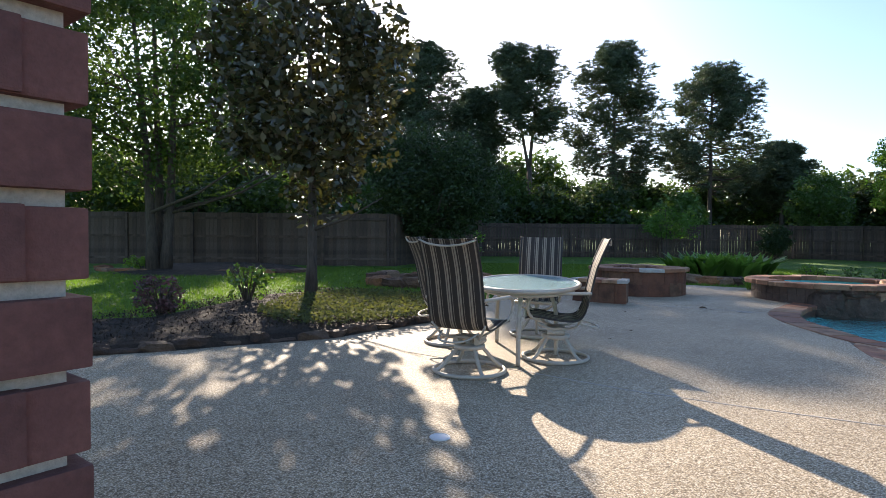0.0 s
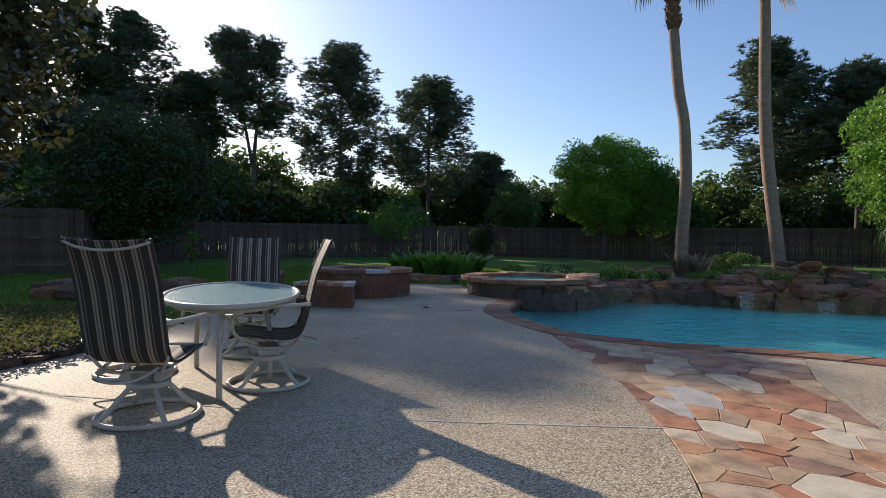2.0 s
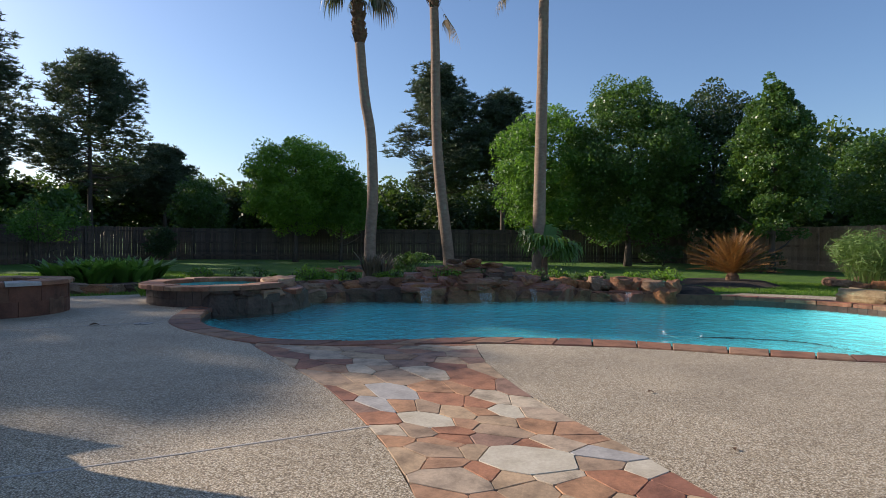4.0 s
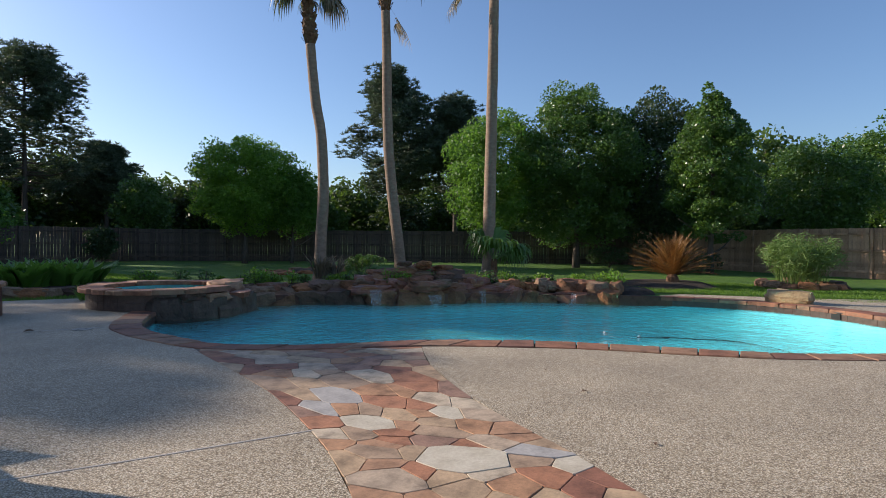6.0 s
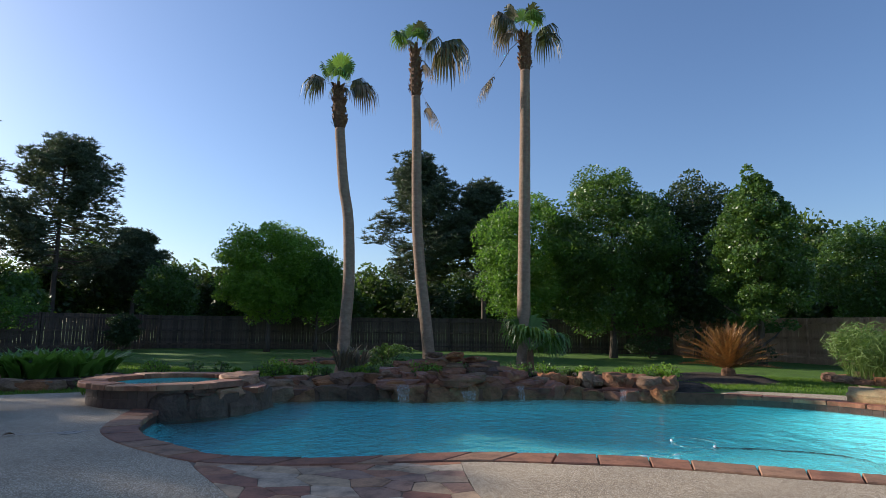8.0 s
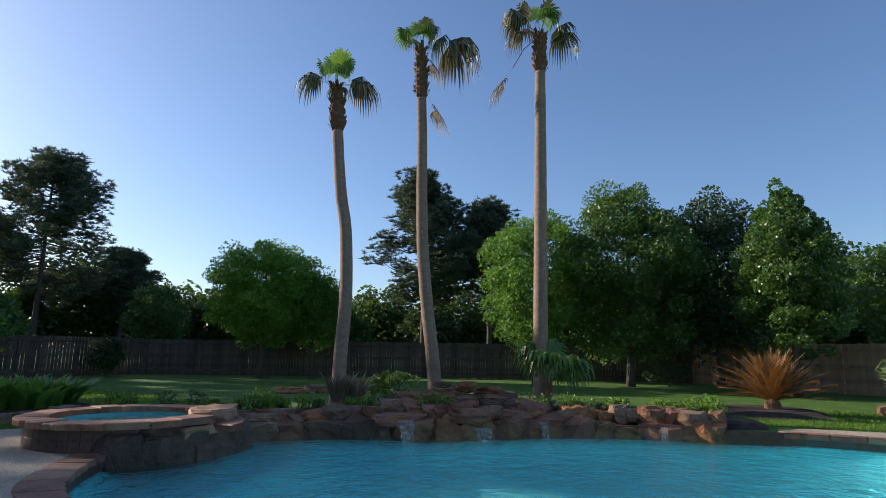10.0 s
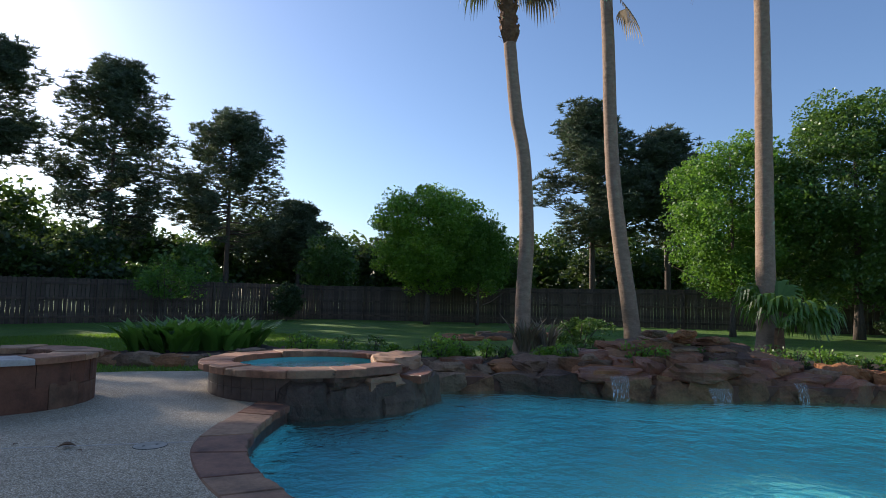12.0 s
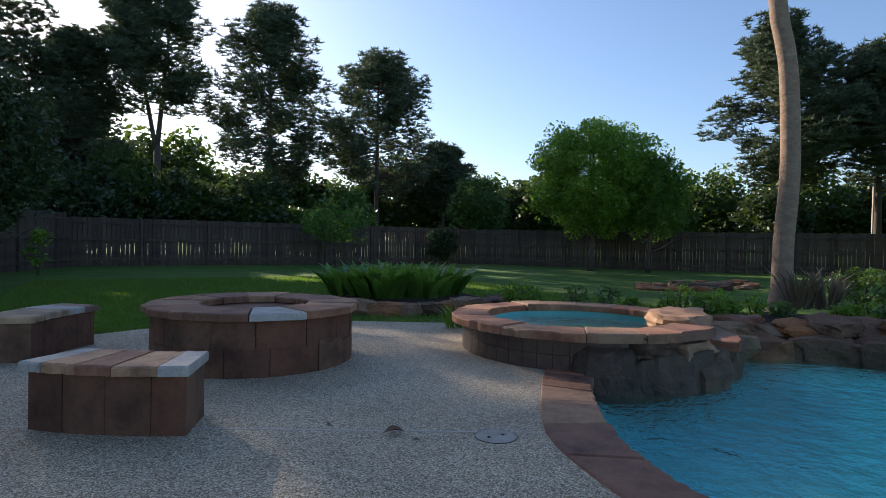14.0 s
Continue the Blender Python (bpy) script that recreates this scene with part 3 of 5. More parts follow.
pine("pine_tree", (29.6, 22.6, LAWN_Z), 11.3, 3.3, 16, PINE, bare=0.36)
pine("pine_tree", (32.6, 20.0, LAWN_Z), 9.9, 2.8, 17, PINE, bare=0.45)
# this pine and the next are added along the sun's path to shade the patio
pine("pine_tree", (-4.9, 39.0, LAWN_Z), 13.7, 3.0, 19, PINE, bare=0.3)
pine("pine_tree", (-7.7, 40.0, LAWN_Z), 12.2, 3.0, 20, PINE, bare=0.3)
pine("pine_tree", (1.0, 39.6, LAWN_Z), 10.6, 2.6, 10, PINE, bare=0.3)
pine("pine_tree", (-12.5, 38.0, LAWN_Z), 10.5, 3.0, 18, PINE, bare=0.3)

tree("oak_tree", (-8.5, 16.5, LAWN_Z), 10.0, (5.1, 4.4, 4.3), 0.16, M_OAKLEAF, 30000, "large leafy shade tree with several leaning stems", 0.16, 0.2, 21, 0.75, clumps=120, stems=3)
tree("magnolia_tree", (-2.23, 10.1, 0.0), 6.5, (1.95, 1.95, 2.65), 0.17, M_MAGLEAF, 7600, "young magnolia with glossy bronze-green leaves in the garden bed", 0.1, 0.22, 22, 0.36, clumps=110)
tree("hedge_tree", (-0.9, 22.6, LAWN_Z), 5.6, (2.9, 2.4, 2.7), 0.13, M_DARKLEAF, 26000, "dense dark evergreen tree at the fence corner", 0.15, 0.1, 23, 0.5, clumps=130)
tree("broadleaf_tree", (20.7, 25.4, LAWN_Z), 6.75, (3.15, 3.15, 2.85), 0.13, M_BRIGHT, 32000, "round bright green tree in front of the fence", 0.13, 0.22, 24, 0.55, clumps=130)
tree("broadleaf_tree", (22.5, 23.9, LAWN_Z), 5.5, (1.9, 1.9, 2.3), 0.13, M_ELM, 13000, "smaller fresh green tree beside the round tree", 0.08, 0.18, 35, 0.42)
tree("broadleaf_tree", (20.4, 34.2, LAWN_Z), 5.0, (1.9, 1.9, 2.2), 0.16, M_MIDLEAF, 9000, "grey-green tree behind the fence", 0.1, 0.2, 25, 0.4)
tree("broadleaf_tree", (25.3, 13.5, LAWN_Z), 7.8, (2.6, 2.6, 3.6), 0.13, M_ELM, 28000, "slender bright green tree by the fence", 0.1, 0.15, 26, 0.5, clumps=110)
tree("broadleaf_tree", (28.2, 10.4, LAWN_Z), 9.0, (4.0, 3.6, 4.4), 0.14, M_MIDLEAF, 54000, "tall spreading green tree by the fence", 0.16, 0.15, 27, 0.6, clumps=170)
tree("broadleaf_tree", (31.2, 7.4, LAWN_Z), 9.1, (3.2, 3.2, 4.4), 0.17, M_DARKLEAF, 22000, "tall dark green tree near the fence corner", 0.16, 0.15, 28, 0.6, clumps=110)
tree("pear_tree", (26.6, 4.2, LAWN_Z), 7.8, (2.3, 2.3, 3.5), 0.13, M_MIDLEAF, 30000, "upright pear tree with glossy green leaves", 0.13, 0.12, 29, 0.4, clumps=130, taper=0.5)
tree("broadleaf_tree", (35.3, 0.4, LAWN_Z), 6.6, (3.0, 3.0, 2.9), 0.17, M_MIDLEAF, 15000, "green tree beyond the cedar fence", 0.12, 0.2, 30, 0.6)
tree("broadleaf_tree", (41.0, -3.5, LAWN_Z), 8.8, (4.2, 4.2, 3.8), 0.2, M_MIDLEAF, 15000, "broad green tree beyond the cedar fence", 0.15, 0.2, 31, 0.8)
tree("small_tree", (10.6, 30.0, LAWN_Z), 2.9, (1.75, 1.4, 1.15), 0.12, M_ELM, 2300, "small light green tree in front of the back fence", 0.045, 0.25, 32, 0.34, clumps=22, stems=3)
tree("shrub", (16.4, 31.0, LAWN_Z), 2.0, (0.9, 0.7, 1.0), 0.11, M_DARKLEAF, 4500, "dark climbing shrub against the back fence", 0.03, 0.1, 33, 0.25, "shrub", 40)
tree("small_tree", (8.6, 34.2, LAWN_Z), 3.4, (1.5, 1.2, 1.2), 0.13, M_BRIGHT, 3500, "yellow-green shrub rising over the back fence", 0.04, 0.3, 34, 0.3)

pole = tagged(new("utility_pole"), "pale grey utility pole standing beyond the fence", "pole")
pole.location = (33.7, 20.7, LAWN_Z)
b = bmesh.new()
add_tube(b, [(0, 0, -0.1), (0, 0, 2.2), (0, 0, 4.6)], [0.075, 0.068, 0.055], 10)
part("shaft", b, M_WALLMORTAR, pole, smooth=True)
b = bmesh.new()
add_tube(b, [(0, 0, 4.6), (0, 0, 4.68)], [0.07, 0.045], 10)
part("cap", b, M_WALLMORTAR, pole, smooth=True)

# distant woodland that closes the garden round
rng = np.random.default_rng(40)
wood_protos = []
for i, (mt, h, r) in enumerate(((M_DARKLEAF, 7.0, 3.2), (M_OAKLEAF, 8.0, 3.6), (M_MIDLEAF, 6.0, 3.0))):
    wood_protos.append(tree("woodland_tree", (-22 - i * 6, 30, LAWN_Z), h, (r, r, h * 0.47), 0.4, mt, 3100, "dense woodland tree beyond the fence", 0.16, 0.2, 41 + i, r * 0.22, clumps=80))
spots = []
for a in np.linspace(-75, 110, 92):
    d = rng.uniform(43, 53)
    spots.append((0.5 + math.sin(radians(a)) * d, math.cos(radians(a)) * d, rng.uniform(0.78, 1.08)))
for i in range(26):
    spots.append((rng.uniform(-14, 14), rng.uniform(33.5, 37), rng.uniform(0.42, 0.66)))
for i in range(9):
    spots.append((rng.uniform(-18, -4), rng.uniform(23.5, 30), rng.uniform(0.5, 0.72)))
for i, (x, y, s) in enumerate(spots):
    c = copy_thing(wood_protos[i % 3], pose(x, y, LAWN_Z, 0, 0, float(rng.uniform(0, 360))))
    c.scale = (s, s, s * float(rng.uniform(0.8, 1.15)))


# ---- fences ----
def fence(name, line, height, material, label, gap, post_every=2.4, rails=True):
    thing = tagged(new(name), label, "fence", kind="structure")
    rngf = random.Random(len(name) + int(line[0][0] * 7))
    bmp = bmesh.new()
    add_box(bmp, (0.14, 0.018, height), pose(0, 0, height / 2), 0.004)
    picket = link_bm("picket", bmp, material)
    picket.parent = thing
    first, count, joined = True, 0, bmesh.new()
    for (x0, y0), (x1, y1) in zip(line[:-1], line[1:]):
        ln = math.hypot(x1 - x0, y1 - y0)
        an = math.degrees(math.atan2(y1 - y0, x1 - x0))
        ux, uy = (x1 - x0) / ln, (y1 - y0) / ln
        k = int(ln / (0.14 + gap))
        for i in range(k):
            s = (i + 0.5) * ln / k
            m = pose(x0 + ux * s, y0 + uy * s, LAWN_Z + rngf.uniform(-0.015, 0.015), rngf.uniform(-0.4, 0.4), 0, an)
            if first:
                picket.matrix_basis, first = m, False
            elif count < 295:
                o = picket.copy()
                scene.collection.objects.link(o)
                o.matrix_basis = m
                count += 1
            else:
                add_box(joined, (0.14, 0.018, height), m @ pose(0, 0, height / 2))
        for i in range(int(ln / post_every) + 1):
            s = min(i * post_every, ln)
            b = bmesh.new()
            add_box(b, (0.09, 0.09, height), pose(x0 + ux * s + uy * 0.06, y0 + uy * s - ux * 0.06, LAWN_Z + height / 2 - 0.03, 0, 0, an), 0.006)
            part("post", b, material, thing)
        for z in (0.25, height * 0.55, height - 0.2):
            b = bmesh.new()
            add_box(b, (ln, 0.04, 0.085), pose((x0 + x1) / 2 + uy * 0.035, (y0 + y1) / 2 - ux * 0.035, LAWN_Z + z, 0, 0, an), 0.004)
            part("rail", b, material, thing)
    if len(joined.verts):
        tagged(part("pickets", joined, material, thing), kind="stuff")
    else:
        joined.free()
    return thing


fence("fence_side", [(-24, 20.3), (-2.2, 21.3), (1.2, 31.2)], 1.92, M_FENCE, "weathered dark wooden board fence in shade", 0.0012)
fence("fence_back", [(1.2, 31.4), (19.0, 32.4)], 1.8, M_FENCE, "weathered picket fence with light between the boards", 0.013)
fence("fence_east", [(19.0, 32.4), (27.3, 21.8), (33.5, 9.0)], 1.78, M_FENCE, "weathered wooden fence behind the trees, darkened for shade", 0.004)
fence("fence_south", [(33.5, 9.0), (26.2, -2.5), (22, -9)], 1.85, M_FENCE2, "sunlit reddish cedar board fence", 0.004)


# ---- house corner beside the first step ----
WALL_D = Vector((-0.57, -0.82, 0)).normalized()
WALL_N = Vector((-0.82, 0.57, 0))
CORNER = Vector((0.262, 0.362, 0))
WALL_M = Matrix.Translation(CORNER) @ Matrix(((WALL_D.x, WALL_N.x, 0, 0), (WALL_D.y, WALL_N.y, 0, 0), (0, 0, 1, 0), (0, 0, 0, 1)))
house = tagged(new("house"), "red brick house corner with pale mortar and a beige eave", "house")
b = bmesh.new()
add_box(b, (2.9, 0.38, 2.46), WALL_M @ pose(1.46, 0.2, 1.23))
add_box(b, (0.38, 3.4, 2.46), WALL_M @ pose(0.2, 1.92, 1.23))
part("wall", b, M_WALLMORTAR, house)
b = bmesh.new()
add_box(b, (3.6, 4.2, 0.2), WALL_M @ pose(1.0, 2.0 + 0.8, 2.58), 0.01)
add_box(b, (0.03, 4.2, 0.16), WALL_M @ pose(-0.83, 2.8, 2.6), 0.005)
part("eave", b, M_TRIM, house, "beige painted eave")
b = bmesh.new()
add_box(b, (0.2, 0.095, 0.062), Matrix(), 0.003)
brick0 = link_bm("brick", b, M_BRICK)
brick0.parent = house
COURSE = 0.0755
first = True
rngb = random.Random(5)
for i in range(32):
    z = 0.026 + COURSE * i + 0.03
    for k in range(2):
        for m in (pose(0.1 + k * 0.212 + (0.05 if i % 2 else 0) - 0.006, 0.0475 - 0.006, z), pose(0.0475 - 0.006, 0.1 + k * 0.212 + (0 if i % 2 else 0.1) + 0.0, z, 0, 0, 90)):
            m = WALL_M @ m @ pose(0, rngb.uniform(-0.002, 0.002), rngb.uniform(-0.002, 0.002), 0, 0, 0)
            if first:
                brick0.matrix_basis, first = m, False
            else:
                o = brick0.copy()
                scene.collection.objects.link(o)
                o.matrix_basis = m


# ---- patio table and swivel chairs ----
def circle(cx, cy, z, r, n=24, ry=None):
    return [(cx + r * math.cos(2 * math.pi * i / n), cy + (ry or r) * math.sin(2 * math.pi * i / n), z) for i in range(n)]


def make_chair():
    ch = tagged(new("swivel_chair"), "high-backed swivel rocker with brown and cream striped sling", "chair", "chairs round the patio table")
    W = 0.255
    prof = smooth_line([(0, 0.29, 0.42), (0, 0.2, 0.435), (0, 0.0, 0.405), (0, -0.17, 0.4), (0, -0.25, 0.47), (0, -0.3, 0.65), (0, -0.36, 0.9), (0, -0.45, 1.12), (0, -0.475, 1.165)], 5)
    b = bmesh.new()
    cols = []
    for p in prof:
        row = []
        for k in range(7):
            u = k / 6 * 2 - 1
            sag = 0.018 * (1 - u * u)
            row.append(b.verts.new((u * W, p.y - sag * 0.6, p.z - sag * 0.5)))
        cols.append(row)
    for r0, r1 in zip(cols[:-1], cols[1:]):
        for k in range(6):
            b.faces.new((r0[k], r0[k + 1], r1[k + 1], r1[k]))
    r = bmesh.ops.extrude_face_region(b, geom=b.faces[:])
    bmesh.ops.translate(b, verts=[v for v in r["geom"] if isinstance(v, bmesh.types.BMVert)], vec=(0, -0.003, -0.003))
    part("sling", b, M_SLING, ch, "brown and cream striped woven sling", True)
    for sx in (-1, 1):
        b = bmesh.new()
        add_tube(b, [(sx * W, p.y, p.z) for p in prof], 0.0095, 8)
        part("side_rail", b, M_PIPING, ch, "dark piped sling edge", True)
        b = bmesh.new()
        arm = smooth_line([(sx * 0.262, -0.305, 0.66), (sx * 0.30, -0.2, 0.66), (sx * 0.31, 0.02, 0.655), (sx * 0.31, 0.17, 0.645), (sx * 0.30, 0.26, 0.58), (sx * 0.27, 0.25, 0.45), (sx * 0.2, 0.14, 0.385)], 5)
        add_tube(b, arm, 0.015, 8)
        part("arm", b, M_METAL, ch, smooth=True)
        b = bmesh.new()
        add_tube(b, smooth_line([(sx * 0.25, 0.2, 0.425), (sx * 0.16, 0.16, 0.35), (sx * 0.1, 0.0, 0.3), (sx * 0.17, -0.17, 0.33), (sx * 0.25, -0.24, 0.45)], 5), 0.011, 7)
        part("seat_brace", b, M_METAL, ch, smooth=True)
    b = bmesh.new()
    add_tube(b, smooth_line([(-W, -0.47, 1.15), (-0.15, -0.49, 1.115), (0, -0.5, 1.1), (0.15, -0.49, 1.115), (W, -0.47, 1.15)], 4), 0.0085, 8)
    part("top_rail", b, M_METAL, ch, smooth=True)
    b = bmesh.new()
    add_tube(b, [(-W, 0.29, 0.42), (W, 0.29, 0.42)], 0.0125, 8)
    part("front_rail", b, M_METAL, ch, smooth=True)
    b = bmesh.new()
    add_tube(b, smooth_line([(-0.17, -0.2, 0.37), (-0.12, -0.36, 0.33), (0, -0.4, 0.315), (0.12, -0.36, 0.33), (0.17, -0.2, 0.37)], 4), 0.009, 7)
    part("rocker_bar", b, M_METAL, ch, smooth=True)
    b = bmesh.new()
    add_tube(b, circle(0, 0, 0.018, 0.31, 32), 0.0175, 8, True)
    part("base_ring", b, M_METAL, ch, smooth=True)
    for k in range(4):
        an = math.pi / 4 + k * math.pi / 2
        c, s_ = math.cos(an), math.sin(an)
        b = bmesh.new()
        add_tube(b, smooth_line([(0.31 * c, 0.31 * s_, 0.02), (0.24 * c, 0.24 * s_, 0.07), (0.14 * c, 0.14 * s_, 0.18), (0.09 * c, 0.09 * s_, 0.225)], 4), 0.017, 7)
        part("spoke", b, M_METAL, ch, smooth=True)
    b = bmesh.new()
    add_tube(b, [(0, 0, 0.2), (0, 0, 0.21), (0, 0, 0.235), (0, 0, 0.24)], [0.12, 0.135, 0.135, 0.12], 20)
    part("swivel_plate", b, M_METAL, ch, smooth=True)
    b = bmesh.new()
    add_tube(b, [(0, 0, 0.235), (0, 0, 0.31)], 0.04, 12)
    add_box(b, (0.26, 0.16, 0.02), pose(0, 0, 0.305), 0.005)
    for sx in (-1, 1):
        add_tube(b, [(sx * 0.1, 0.08, 0.27), (sx * 0.1, -0.08, 0.27)], 0.028, 10)
    part("rocker_spring", b, M_METAL, ch)
    return ch


chair = make_chair()
chair.matrix_basis = pose(0.6, 4.95, 0, 0, 0, -24)
copy_thing(chair, pose(1.43, 5.55, 0, 0, 0, 84))
copy_thing(chair, pose(1.4, 6.85, 0, 0, 0, 168))
copy_thing(chair, pose(0.42, 6.3, 0, 0, 0, -62))

table = tagged(new("patio_table"), "oval patio table with hammered glass top and beige frame", "table")
TM = pose(1.19, 6.02, 0, 0, 0, -6)
b = bmesh.new()
prism(b, [TM @ Vector(p) for p in circle(0, 0, 0, 0.52, 40, 1.0)], 0.688, 0.697, 0.003)
part("tabletop", b, M_GLASS, table, "pale green hammered glass")
b = bmesh.new()
add_tube(b, [TM @ Vector(p) for p in circle(0, 0, 0.69, 0.54, 44, 1.02)], 0.021, 8, True)
part("rim", b, M_METAL, table, smooth=True)
b = bmesh.new()
add_tube(b, [TM @ Vector(p) for p in circle(0, 0, 0.645, 0.47, 44, 0.93)], 0.016, 8, True)
part("apron", b, M_METAL, table, smooth=True)
for lx, ly in ((-0.06, -0.86), (0.3, -0.3), (-0.32, 0.28), (0.12, 0.88)):
    b = bmesh.new()
    q = Vector((lx, ly, 0))
    add_tube(b, [TM @ v for v in smooth_line([q * 0.55 + Vector((0, 0, 0.655)), q * 0.75 + Vector((0, 0, 0.62)), q * 0.95 + Vector((0, 0, 0.48)), q + Vector((0, 0, 0.25)), q + Vector((0, 0, 0.004))], 5)], 0.021, 8)
    part("leg", b, M_METAL, table, smooth=True)
for k in range(3):
    b = bmesh.new()
    add_tube(b, [TM @ Vector((-0.46, (k - 1) * 0.5, 0.66)), TM @ Vector((0.46, (k - 1) * 0.5, 0.66))], 0.012, 7)
    part("cross_bar", b, M_METAL, table, smooth=True)


# ---- stone rings: fire pit, benches, spa ----
def arc_bm(cx, cy, r0, r1, a0, a1, z0, z1, rngx, jit=0.012, n=5, edge=0.012):
    pts = []
    for i in range(n + 1):
        a = a0 + (a1 - a0) * i / n
        r = r1 + rngx.uniform(-jit, jit)
        pts.append((cx + r * math.cos(a), cy + r * math.sin(a)))
    for i in range(n, -1, -1):
        a = a0 + (a1 - a0) * i / n
        r = r0 + rngx.uniform(-jit, jit)
        pts.append((cx + r * math.cos(a), cy + r * math.sin(a)))
    bm = bmesh.new()
    prism(bm, pts, z0, z1, edge)
    return bm


def arc_row(parent, name, cx, cy, r0, r1, a0, a1, count, z0, z1, material, seed, gap=0.006, jit=0.012, uneven=0.008, special=None):
    rx = random.Random(seed)
    cuts = [a0]
    w = [rx.uniform(0.7, 1.3) for _ in range(count)]
    for x in w:
        cuts.append(cuts[-1] + (a1 - a0) * x / sum(w))
    for i in range(count):
        g = gap / r1
        mt = special[i] if special and i in special else material
        part(name, arc_bm(cx, cy, r0, r1, cuts[i] + g, cuts[i + 1] - g, z0, z1 + rx.uniform(-uneven, uneven), rx, jit), mt, parent)


PIT = (4.1, 12.25)
pit = tagged(new("fire_pit"), "round stone fire pit with flagstone rim on the patio", "fire pit")
b = bmesh.new()
add_tube(b, [(*PIT, 0.0), (*PIT, 0.47)], 0.90, 48)
bmesh.ops.delete(b, geom=[f for f in b.faces if len(f.verts) > 4], context="FACES")
add_tube(b, [(*PIT, 0.0), (*PIT, 0.47)], 0.56, 40)
part("core", b, M_STONEWALL, pit)
b = bmesh.new()
add_tube(b, [(*PIT, 0.10), (*PIT, 0.16)], 0.55, 30)
part("ash_bed", b, M_BLACK, pit)
arc_row(pit, "wall_stone", *PIT, 0.86, 0.93, 0, 2 * math.pi, 16, 0.0, 0.24, M_STONEWALL, 3, 0.003, 0.006, 0.03)
arc_row(pit, "wall_stone", *PIT, 0.86, 0.93, 0.2, 2 * math.pi + 0.2, 15, 0.235, 0.478, M_STONEWALL, 4, 0.003, 0.006, 0.0)
arc_row(pit, "rim_stone", *PIT, 0.5, 0.99, 0, 2 * math.pi, 13, 0.478, 0.54, M_COPING, 5, 0.005, 0.018, 0.006, {9: M_GREYSTONE})


def bench(a0, a1, label, seed, specials):
    th = tagged(new("stone_bench"), label, "bench", "benches round the fire pit")
    rx = random.Random(seed)
    part("core", arc_bm(*PIT, 1.95, 2.29, radians(a0) + 0.02, radians(a1) - 0.02, 0.0, 0.35, rx, 0.0, 10), M_STONEWALL, th)
    arc_row(th, "face_stone", *PIT, 2.28, 2.33, radians(a0), radians(a1), 4, 0.0, 0.352, M_STONEWALL, seed + 1, 0.002, 0.005, 0.0)
    arc_row(th, "face_stone", *PIT, 1.92, 1.965, radians(a0), radians(a1), 4, 0.0, 0.352, M_STONEWALL, seed + 2, 0.002, 0.005, 0.0)
    for a, s in ((a0, 1), (a1, -1)):
        part("face_stone", arc_bm(*PIT, 1.925, 2.325, radians(a) - 0.002 * s, radians(a + 1.3 * s), 0.0, 0.354, rx, 0.003, 2), M_STONEWALL, th)
    arc_row(th, "seat_slab", *PIT, 1.89, 2.37, radians(a0) - 0.012, radians(a1) + 0.012, 5, 0.355, 0.415, M_FLAG, seed + 3, 0.003, 0.012, 0.004, specials)


bench(-134.5, -110.5, "curved stone bench with pale flagstone seat slabs", 11, {0: M_GREYSTONE, 4: M_GREYSTONE})
bench(137, 165, "curved stone bench with flagstone seat by the lawn", 15, {1: M_GREYSTONE})

SPA = (7.45, 11.35)
spa = tagged(new("spa"), "raised round stone spa spilling into the pool", "spa")
b = bmesh.new()
add_tube(b, [(*SPA, -0.7), (*SPA, 0.295)], 1.3, 56)
bmesh.ops.delete(b, geom=[f for f in b.faces if len(f.verts) > 4], context="FACES")
add_tube(b, [(*SPA, -0.55), (*SPA, 0.29)], 1.08, 48)
bmesh.ops.delete(b, geom=[f for f in b.faces if len(f.verts) > 4 and f.calc_center_median().z > 0], context="FACES")
part("shell", b, M_STONEWALL, spa)
b = bmesh.new()
add_tube(b, [(*SPA, -0.5), (*SPA, 0.285)], 1.075, 48)
bmesh.ops.delete(b, geom=[f for f in b.faces if len(f.verts) > 4 and f.calc_center_median().z > 0], context="FACES")
part("basin", b, M_POOL, spa, "pale blue plaster basin")
w_spa = tagged(up_sheet("spa_surface", [(p[0], p[1]) for p in circle(*SPA, 0, 1.07, 40)], 0.25, M_SPAWATER), "clear spa water")
w_spa.parent = spa
w_spa.visible_shadow = False
TW = radians(6.6)
for row, (z0, z1) in enumerate(((0.005, 0.145), (0.15, 0.29))):
    for k in range(22):
        a = radians(112) + k * TW
        part("tile", arc_bm(*SPA, 1.29, 1.312, a + 0.0022, a + TW - 0.0022, z0, z1, rngb, 0.0, 2, 0.002), M_TILE, spa)
arc_row(spa, "coping_stone", *SPA, 1.02, 1.42, radians(-12), radians(292), 15, 0.292, 0.375, M_COPING, 21, 0.003, 0.02, 0.012)
part("spill_stone", arc_bm(*SPA, 0.98, 1.62, radians(-62), radians(-18), 0.14, 0.24, rngb, 0.03, 6), M_REDROCK, spa, "wet red spillway stone")


# ---- rocks ----
ROCK_N = [0]


def rock(pos, size, turn=0.0, material=None, tilt=0.0, group="pool edge boulders", label="weathered brown sandstone boulder at the pool edge", rough=0.22):
    ROCK_N[0] += 1
    ob = link_bm("boulder", rock_bm(*size, 100 + ROCK_N[0], 4, rough), material or M_ROCK)
    ob.matrix_basis = pose(*pos, tilt, 0, turn)
    return tagged(ob, label, "rock", group)


rk = random.Random(8)
